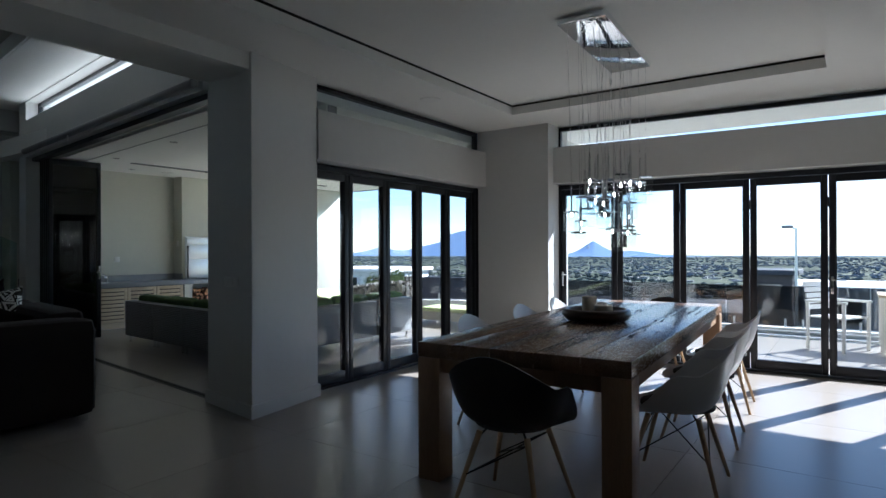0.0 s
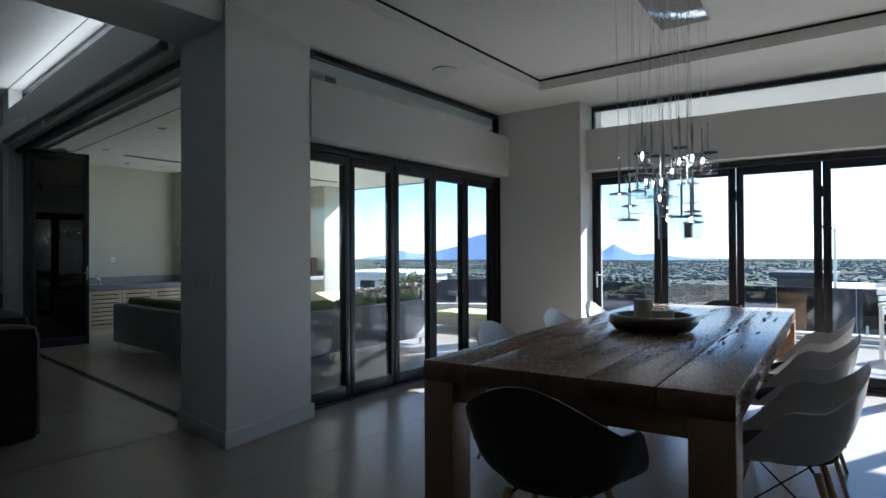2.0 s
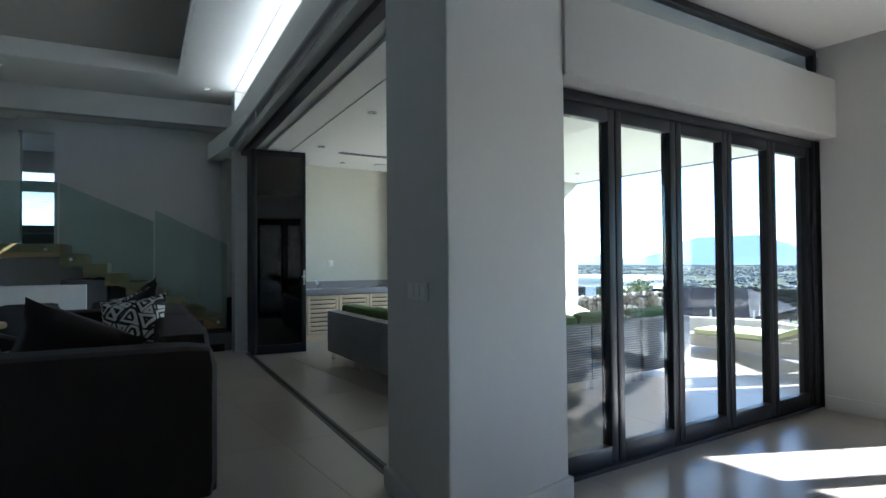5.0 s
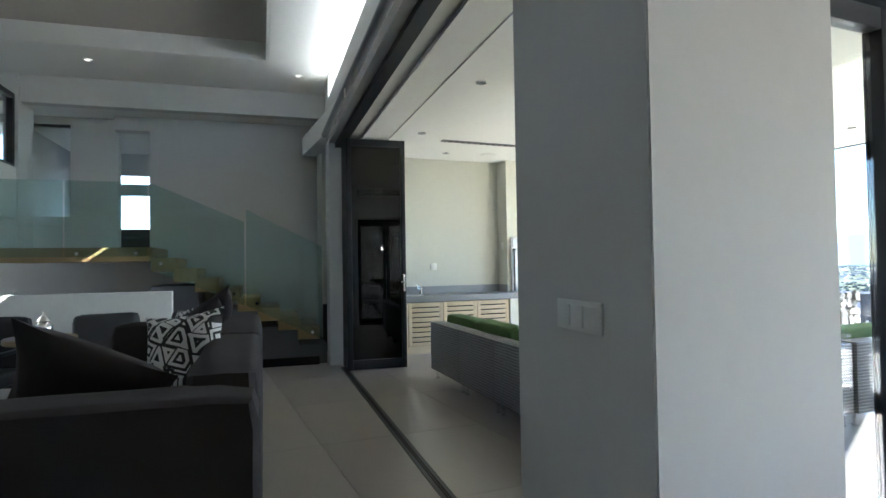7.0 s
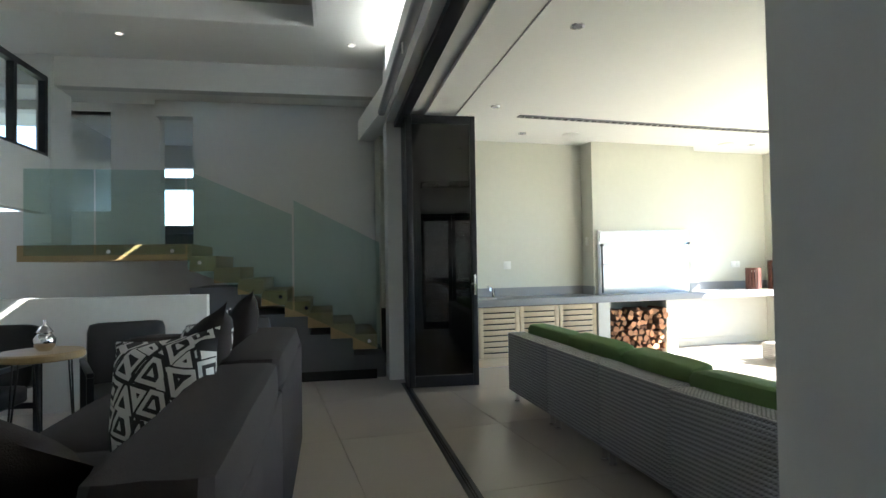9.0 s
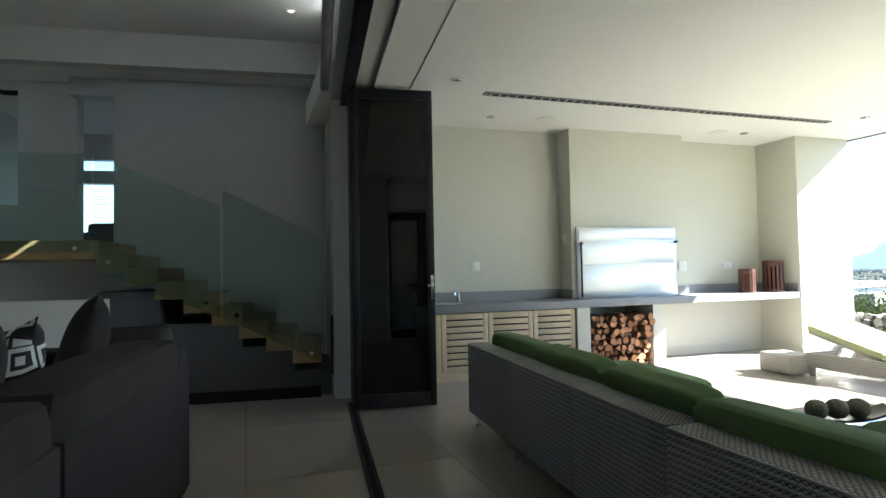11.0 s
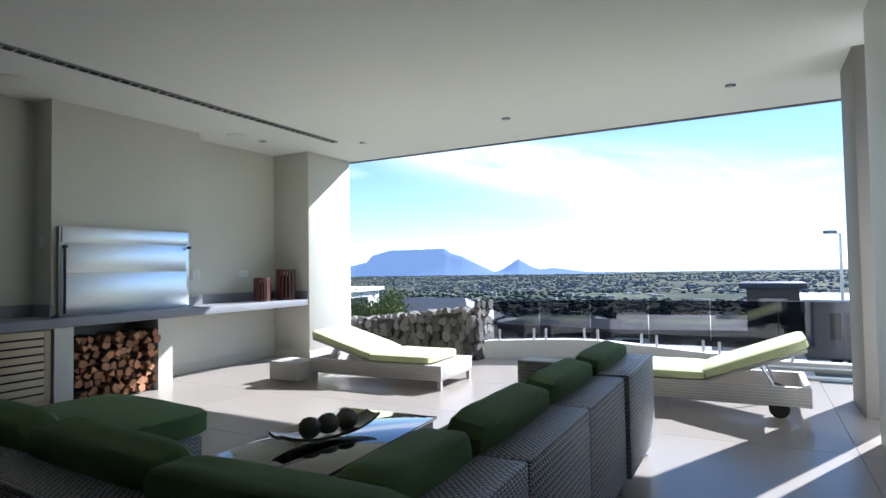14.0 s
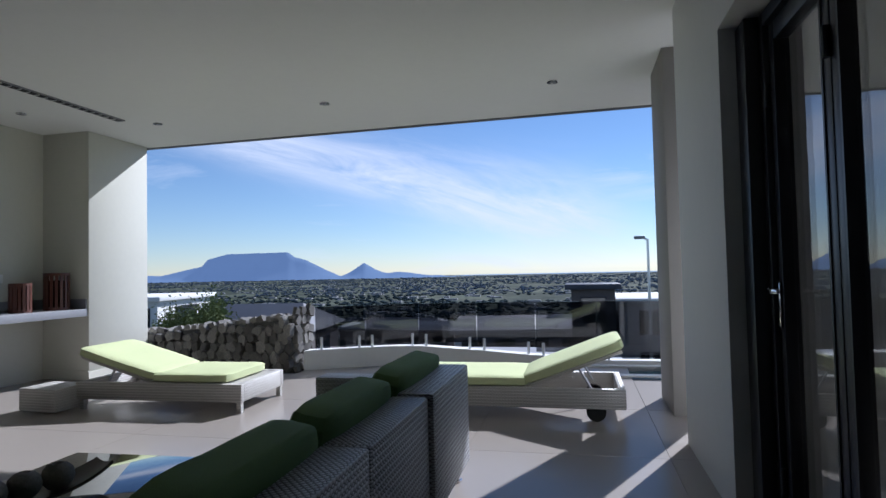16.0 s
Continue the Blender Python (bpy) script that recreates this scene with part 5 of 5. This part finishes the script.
def plain_mat():
    """Suburbs, trees and fields seen from far off."""
    m = bpy.data.materials.new("distant_plain")
    m.use_nodes = True
    n, l = m.node_tree.nodes, m.node_tree.links
    b = n["Principled BSDF"]
    b.inputs["Roughness"].default_value = 0.95
    b.inputs["Specular IOR Level"].default_value = 0.1
    co = n.new("ShaderNodeTexCoord")
    a, c, e = n.new("ShaderNodeTexNoise"), n.new("ShaderNodeTexNoise"), n.new("ShaderNodeTexVoronoi")
    a.inputs["Scale"].default_value, a.inputs["Detail"].default_value = 0.006, 6.0
    c.inputs["Scale"].default_value, c.inputs["Detail"].default_value = 0.06, 8.0
    e.inputs["Scale"].default_value = 0.07
    for t in (a, c, e):
        l.new(co.outputs["Object"], t.inputs["Vector"])
    r1 = n.new("ShaderNodeValToRGB")
    r1.color_ramp.elements[0].position, r1.color_ramp.elements[0].color = 0.40, (0.04, 0.05, 0.034, 1)
    r1.color_ramp.elements[1].position, r1.color_ramp.elements[1].color = 0.66, (0.11, 0.12, 0.085, 1)
    l.new(a.outputs["Fac"], r1.inputs["Fac"])
    mx = n.new("ShaderNodeMix")
    mx.data_type, mx.blend_type = "RGBA", "MULTIPLY"
    mx.inputs["Factor"].default_value = 0.8
    r2 = n.new("ShaderNodeValToRGB")
    r2.color_ramp.elements[0].position, r2.color_ramp.elements[0].color = 0.42, (0.45, 0.5, 0.5, 1)
    r2.color_ramp.elements[1].position, r2.color_ramp.elements[1].color = 0.62, (1.25, 1.25, 1.2, 1)
    l.new(c.outputs["Fac"], r2.inputs["Fac"])
    l.new(r1.outputs["Color"], mx.inputs["A"])
    l.new(r2.outputs["Color"], mx.inputs["B"])
    l.new(mx.outputs["Result"], b.inputs["Base Color"])
    return m


setting("ground", bm, plain_mat(), "wooded suburban plain below the hillside", "ground", smooth=180)


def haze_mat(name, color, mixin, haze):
    """Far land with air haze painted into its base colour."""
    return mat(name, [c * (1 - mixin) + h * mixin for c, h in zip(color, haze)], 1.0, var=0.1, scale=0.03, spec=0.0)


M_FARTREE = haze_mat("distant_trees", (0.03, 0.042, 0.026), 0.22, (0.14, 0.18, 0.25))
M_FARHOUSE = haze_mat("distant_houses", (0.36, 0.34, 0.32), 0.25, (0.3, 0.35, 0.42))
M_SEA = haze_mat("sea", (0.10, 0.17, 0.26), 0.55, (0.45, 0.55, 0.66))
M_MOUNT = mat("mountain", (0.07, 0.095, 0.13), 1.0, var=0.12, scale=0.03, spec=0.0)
# air haze painted in as an even blue glow of the range
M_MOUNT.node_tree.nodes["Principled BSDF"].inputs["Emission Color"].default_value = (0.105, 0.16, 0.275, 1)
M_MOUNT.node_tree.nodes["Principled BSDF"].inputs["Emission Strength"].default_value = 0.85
rng = random.Random(21)
bm_v, bm_f = [], []
for i in range(14000):
    y = 130 + 3300 * rng.random() ** 1.7
    x = -6 + rng.uniform(-0.95, 0.6) * y
    if noise.noise(Vector((x * 0.004, y * 0.004, 3))) < -0.18:
        continue
    r = rng.uniform(1.2, 2.8) * (1 + y / 4000)
    z = hill(x, y)
    k = len(bm_v)
    bm_v += [(x + r * 1.4, y, z + r * .5), (x, y + r, z + r * .5), (x - r * 1.4, y, z + r * .5), (x, y - r, z + r * .5), (x, y, z + r * rng.uniform(0.9, 1.5)), (x, y, z - 1)]
    bm_f += [(k, k + 1, k + 4), (k + 1, k + 2, k + 4), (k + 2, k + 3, k + 4), (k + 3, k, k + 4), (k + 1, k, k + 5), (k + 2, k + 1, k + 5), (k + 3, k + 2, k + 5), (k, k + 3, k + 5)]
me = bpy.data.meshes.new("far_trees")
me.from_pydata(bm_v, [], bm_f)
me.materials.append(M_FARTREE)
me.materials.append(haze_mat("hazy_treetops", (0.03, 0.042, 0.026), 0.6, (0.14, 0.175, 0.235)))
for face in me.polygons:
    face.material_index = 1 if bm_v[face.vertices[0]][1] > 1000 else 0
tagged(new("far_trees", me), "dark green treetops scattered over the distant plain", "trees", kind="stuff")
bm_v, bm_f = [], []
for i in range(900):
    y = 160 + 3900 * rng.random() ** 1.4
    x = -6 + rng.uniform(-0.95, 0.6) * y
    w, d, h, z = rng.uniform(4, 11) * (1 + y / 1500), rng.uniform(5, 9), rng.uniform(2.0, 3.2), hill(x, y) - 0.5
    k = len(bm_v)
    bm_v += [(x + a * w / 2, y + b * d / 2, z + c * h) for c in (0, 1) for a, b in ((-1, -1), (1, -1), (1, 1), (-1, 1))]
    bm_f += [(k, k + 1, k + 5, k + 4), (k + 1, k + 2, k + 6, k + 5), (k + 2, k + 3, k + 7, k + 6), (k + 3, k, k + 4, k + 7), (k + 4, k + 5, k + 6, k + 7)]
me = bpy.data.meshes.new("far_houses")
me.from_pydata(bm_v, [], bm_f)
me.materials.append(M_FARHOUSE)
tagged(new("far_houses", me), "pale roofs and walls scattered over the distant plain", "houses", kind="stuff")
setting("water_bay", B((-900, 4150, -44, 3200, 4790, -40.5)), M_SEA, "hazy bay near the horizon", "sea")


def bump(a, c, w, p=2.0):
    return math.exp(-abs((a - c) / w) ** p)


def rise(a, x0, x1):
    return min(1.0, max(0.0, (a - x0) / (x1 - x0)))


def skyline(a):
    """Height of the range in metres over its foot, by the tangent of the bearing."""
    table = 39 + 55 * rise(a, -0.80, -0.707) + 40 * rise(a, -0.707, -0.695) + 33 * rise(a, -0.695, -0.652) - 30 * rise(a, -0.526, -0.512) - 20 * rise(a, -0.512, -0.490) - 100 * rise(a, -0.490, -0.425)
    head = 76 * max(0.0, 1 - abs(a + 0.377) / 0.046) ** 1.4 + 15 * bump(a, -0.312, 0.035) - 17 * rise(a, -0.29, -0.2)
    rest = 45 * bump(a, -0.98, 0.06) + 30 * bump(a, -0.88, 0.04) + 40 * bump(a, -1.15, 0.08) + 60 * bump(a, -1.4, 0.1)
    return max(0.0, table + head + rest)


bm = bmesh.new()
cols = [-1.7 + i * 0.004 for i in range(380)]
rows = []
for j, (dist, f) in enumerate(((3550, 0.0), (3680, 0.35), (3760, 0.75), (3800, 1.0), (3900, 0.97), (4100, 0.0))):
    rows.append([bm.verts.new((a * dist, dist, -42 + f * (1.16 * skyline(a) + (4.0 if f > 0.3 else 0) * noise.noise(Vector((a * 40, j * 1.3, 0))) + (2.5 if f > 0.3 else 0) * noise.noise(Vector((a * 130, j, 5)))))) for a in cols])
for a, b in zip(rows, rows[1:]):
    for i in range(len(cols) - 1):
        bm.faces.new((a[i], a[i + 1], b[i + 1], b[i]))
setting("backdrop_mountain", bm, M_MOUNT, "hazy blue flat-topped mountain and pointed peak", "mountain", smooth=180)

M_RENDER = mat("house_render", (0.42, 0.40, 0.38), 0.85, var=0.06, scale=2)
M_HOUSE_DARK = mat("dark_cladding", (0.10, 0.085, 0.08), 0.8, var=0.2, scale=3)
M_ROOF = mat("slate_roof", (0.05, 0.055, 0.07), 0.6, var=0.2, scale=4)
M_WIN = mat("window_pane", (0.02, 0.025, 0.03), 0.08, var=0.1, spec=0.8)
M_FOLIAGE = mat("foliage", (0.12, 0.16, 0.04), 0.7, var=0.4, scale=3, second=(0.2, 0.24, 0.07))
M_TRUNK = mat("tree_bark", (0.09, 0.065, 0.045), 0.9, var=0.3)


def house(name, x, y, rot, w, d, top, h, mwall, label, wins, storeys=2, pitched=False):
    """A flat-roofed or gabled house whose roof stands at height top."""
    g = thing(name, label, "house", Matrix.Translation((x, y, top - h)) @ pose(0, 0, 0, 0, 0, rot))
    part("wall", B((-w / 2, -d / 2, -6, w / 2, d / 2, h - 0.3)), mwall, g)
    if pitched:
        bm = bmesh.new()
        vs = [bm.verts.new(p) for p in ((-w / 2 - .4, -d / 2 - .4, h - .3), (w / 2 + .4, -d / 2 - .4, h - .3), (w / 2 + .4, d / 2 + .4, h - .3), (-w / 2 - .4, d / 2 + .4, h - .3), (-w / 2 + 1.0, 0, h + 0.9), (w / 2 - 1.0, 0, h + 0.9))]
        for f in ((0, 1, 5, 4), (2, 3, 4, 5), (1, 2, 5), (3, 0, 4), (3, 2, 1, 0)):
            bm.faces.new([vs[k] for k in f])
        part("roof", bm, M_ROOF, g, smooth=None)
    else:
        part("roof", B((-w / 2 - 0.35, -d / 2 - 0.35, h - 0.3, w / 2 + 0.35, d / 2 + 0.35, h), bevel=0.03), M_ROOF if mwall is M_HOUSE_DARK else mwall, g)
    sh = (h - 0.4) / storeys
    for s in range(storeys):
        for i in range(wins):
            xc = -w / 2 + (i + 0.5) * w / wins
            ww = part("window", B((xc - w / wins * 0.3, -d / 2 - 0.05, s * sh + 0.7, xc + w / wins * 0.3, -d / 2 + 0.05, s * sh + sh - 0.35)), M_FRAME, g)
            part("pane", B((xc - w / wins * 0.3 + 0.08, -d / 2 - 0.07, s * sh + 0.78, xc + w / wins * 0.3 - 0.08, -d / 2 - 0.052, s * sh + sh - 0.43)), M_WIN, ww)
        yc = 0.0
        ww = part("window", B((w / 2 - 0.05, -d * 0.2, s * sh + 0.7, w / 2 + 0.05, d * 0.2, s * sh + sh - 0.35)), M_FRAME, g)
        part("pane", B((w / 2 + 0.052, -d * 0.2 + 0.08, s * sh + 0.78, w / 2 + 0.07, d * 0.2 - 0.08, s * sh + sh - 0.43)), M_WIN, ww)


house("villa", -36.5, 41.5, 10, 7.5, 8, -0.25, 6, M_WHITE, "white flat-roofed house on the hillside", 3)
house("villa", -20.5, 31.5, 8, 6.5, 6, -1.3, 4, M_HOUSE_DARK, "house with a dark blue-grey pitched roof", 2, 1, True)
house("villa", 0.5, 46, -6, 9, 8, -0.9, 5.5, M_WHITE, "pale flat-roofed house with white walls", 3)
house("stone_tower", -3.6, 41, 0, 2.5, 3, 0.1, 6, M_HOUSE_DARK, "dark stone-clad stair tower", 1)
house("villa", -9.5, 52, 12, 10, 8, -3.4, 5.5, M_RENDER, "beige two-storey house below the terrace", 4)
house("villa", -21, 62, -8, 12, 9, -4.4, 5.5, M_HOUSE_DARK, "dark two-storey house below the terrace", 4)
house("villa", -14, 84, 10, 13, 9, -5.6, 6, M_RENDER, "beige house with a flat roof", 4)
house("villa", -31, 92, -6, 13, 9, -7.0, 6, M_RENDER, "beige house with a grey pitched roof", 4, 2, True)
house("villa", -2, 78, 4, 12, 9, -5.0, 6, M_HOUSE_DARK, "dark house with large windows", 4)
house("villa", 12, 60, -14, 11, 9, -1.9, 6, M_WHITE, "white house with stepped volumes", 3)
house("villa", 9.5, 30, -10, 8, 7, -0.7, 5, M_WHITE, "white flat-roofed neighbouring house", 3)
house("villa", 16.5, 36, -16, 7, 7, 0.6, 6, M_WHITE, "white upper block of the neighbouring house", 2)
house("villa", -50, 78, 0, 12, 9, -5.5, 6, M_RENDER, "beige house on the slope", 3, 2, True)
house("villa", -44, 118, 8, 14, 10, -9.5, 6, M_WHITE, "white house lower on the slope", 4)
house("villa", -20, 130, 3, 14, 10, -11, 6, M_RENDER, "pale house lower on the slope", 4, 2, True)
house("villa", 8, 112, -6, 13, 10, -9, 6, M_RENDER, "pale house lower on the slope with a pitched roof", 4, 2, True)

lampost = thing("street_lamp", "tall grey street lamp with a single head", "street lamp", Matrix.Translation((-1.5, 30, -4)))
part("pole", R(((0, 0, -2), (0, 0, 6.25), 0.085, 0.05)), M_STEEL, lampost)
part("arm", R(((0, 0, 6.2), (-0.2, 0, 6.32), 0.04)), M_STEEL, lampost)
part("lamp_head", B((-0.55, -0.12, 6.25, -0.1, 0.12, 6.38), bevel=0.04), M_CONC, lampost)


def tree(x, y, base, h, spread, seed, label, n=900):
    rg = random.Random(seed)
    t = thing("tree", label, "tree", Matrix.Translation((x, y, base)), "garden trees")
    limbs = [((0, 0, 0), (0, 0, h * 0.4), 0.05 * h / 3, 0.03 * h / 3)]
    tips = []
    for i in range(9):
        a = rg.uniform(0, 6.28)
        r = spread * rg.uniform(0.35, 0.9)
        tip = (math.cos(a) * r, math.sin(a) * r, h * rg.uniform(0.55, 0.95))
        limbs.append(((0, 0, h * rg.uniform(0.2, 0.4)), tip, 0.025 * h / 3, 0.006))
        tips.append(Vector(tip))
    part("trunk", R(*limbs, n=7), M_TRUNK, t)
    v, f = [], []
    for i in range(n):
        c = rg.choice(tips) + Vector((rg.gauss(0, spread * 0.2), rg.gauss(0, spread * 0.2), rg.gauss(0, h * 0.065)))
        s = rg.uniform(0.02, 0.05) * h / 3 * (1 if n > 2000 else 3)
        d1 = Vector((rg.gauss(0, 1), rg.gauss(0, 1), rg.gauss(0, 1))).normalized()
        d2 = d1.orthogonal().normalized()
        k = len(v)
        v += [c - d1 * s, c + d2 * s * 0.5, c + d1 * s, c - d2 * s * 0.5]
        f.append((k, k + 1, k + 2, k + 3))
    me = bpy.data.meshes.new("crown")
    me.from_pydata(v, [], f)
    me.materials.append(M_FOLIAGE)
    cr = new("crown", me)
    cr.parent = t


tree(-12.75, 15.6, -2.6, 3.0, 0.75, 5, "feathery light green shrub behind the stone wall", 12000)
tree(-13.9, 16.2, -2.8, 2.9, 0.8, 6, "feathery green shrub behind the stone wall", 9000)
tree(-12.5, 40, -8, 4, 2.0, 7, "round garden tree between the houses")
tree(-26, 48, -8, 4.5, 2.2, 8, "round garden tree between the houses")
tree(-5.5, 60, -10, 5, 2.4, 9, "round garden tree between the houses")
tree(4, 70, -10, 5, 2.6, 10, "round garden tree between the houses")

# ---- floor ----
setting("floor", B((-13.5, -3.4, -0.25, 3.75, 10.0, -0.012), (-7.4, 10.0, -0.25, -4.5, 10.9, -0.012), (3.75, 7.0, -0.25, 5.0, 10.9, -0.012), (1.6, 10.0, -0.25, 3.75, 10.9, -0.012)), M_GROUT, "grout bed of the tiled floor", "floor")
floor_ob = bpy.data.objects["floor"]
TS = 1.2
bm = B((0.0015, 0.0015, -0.012, TS - 0.0015, TS - 0.0015, 0.0))
tile_me = mesh_of("tile", bm, M_TILE, None)
for i in range(-11, 4):
    for j in range(-3, 10):
        x, y = i * TS - 0.3, j * TS + 0.25
        if y > 9.3 and not (-7.4 < x + TS / 2 < -4.1 or x > 1.4):
            if y + TS > 10.35:
                continue
        t = new("tile", tile_me)
        t.parent = floor_ob
        t.location = (x, y, 0)
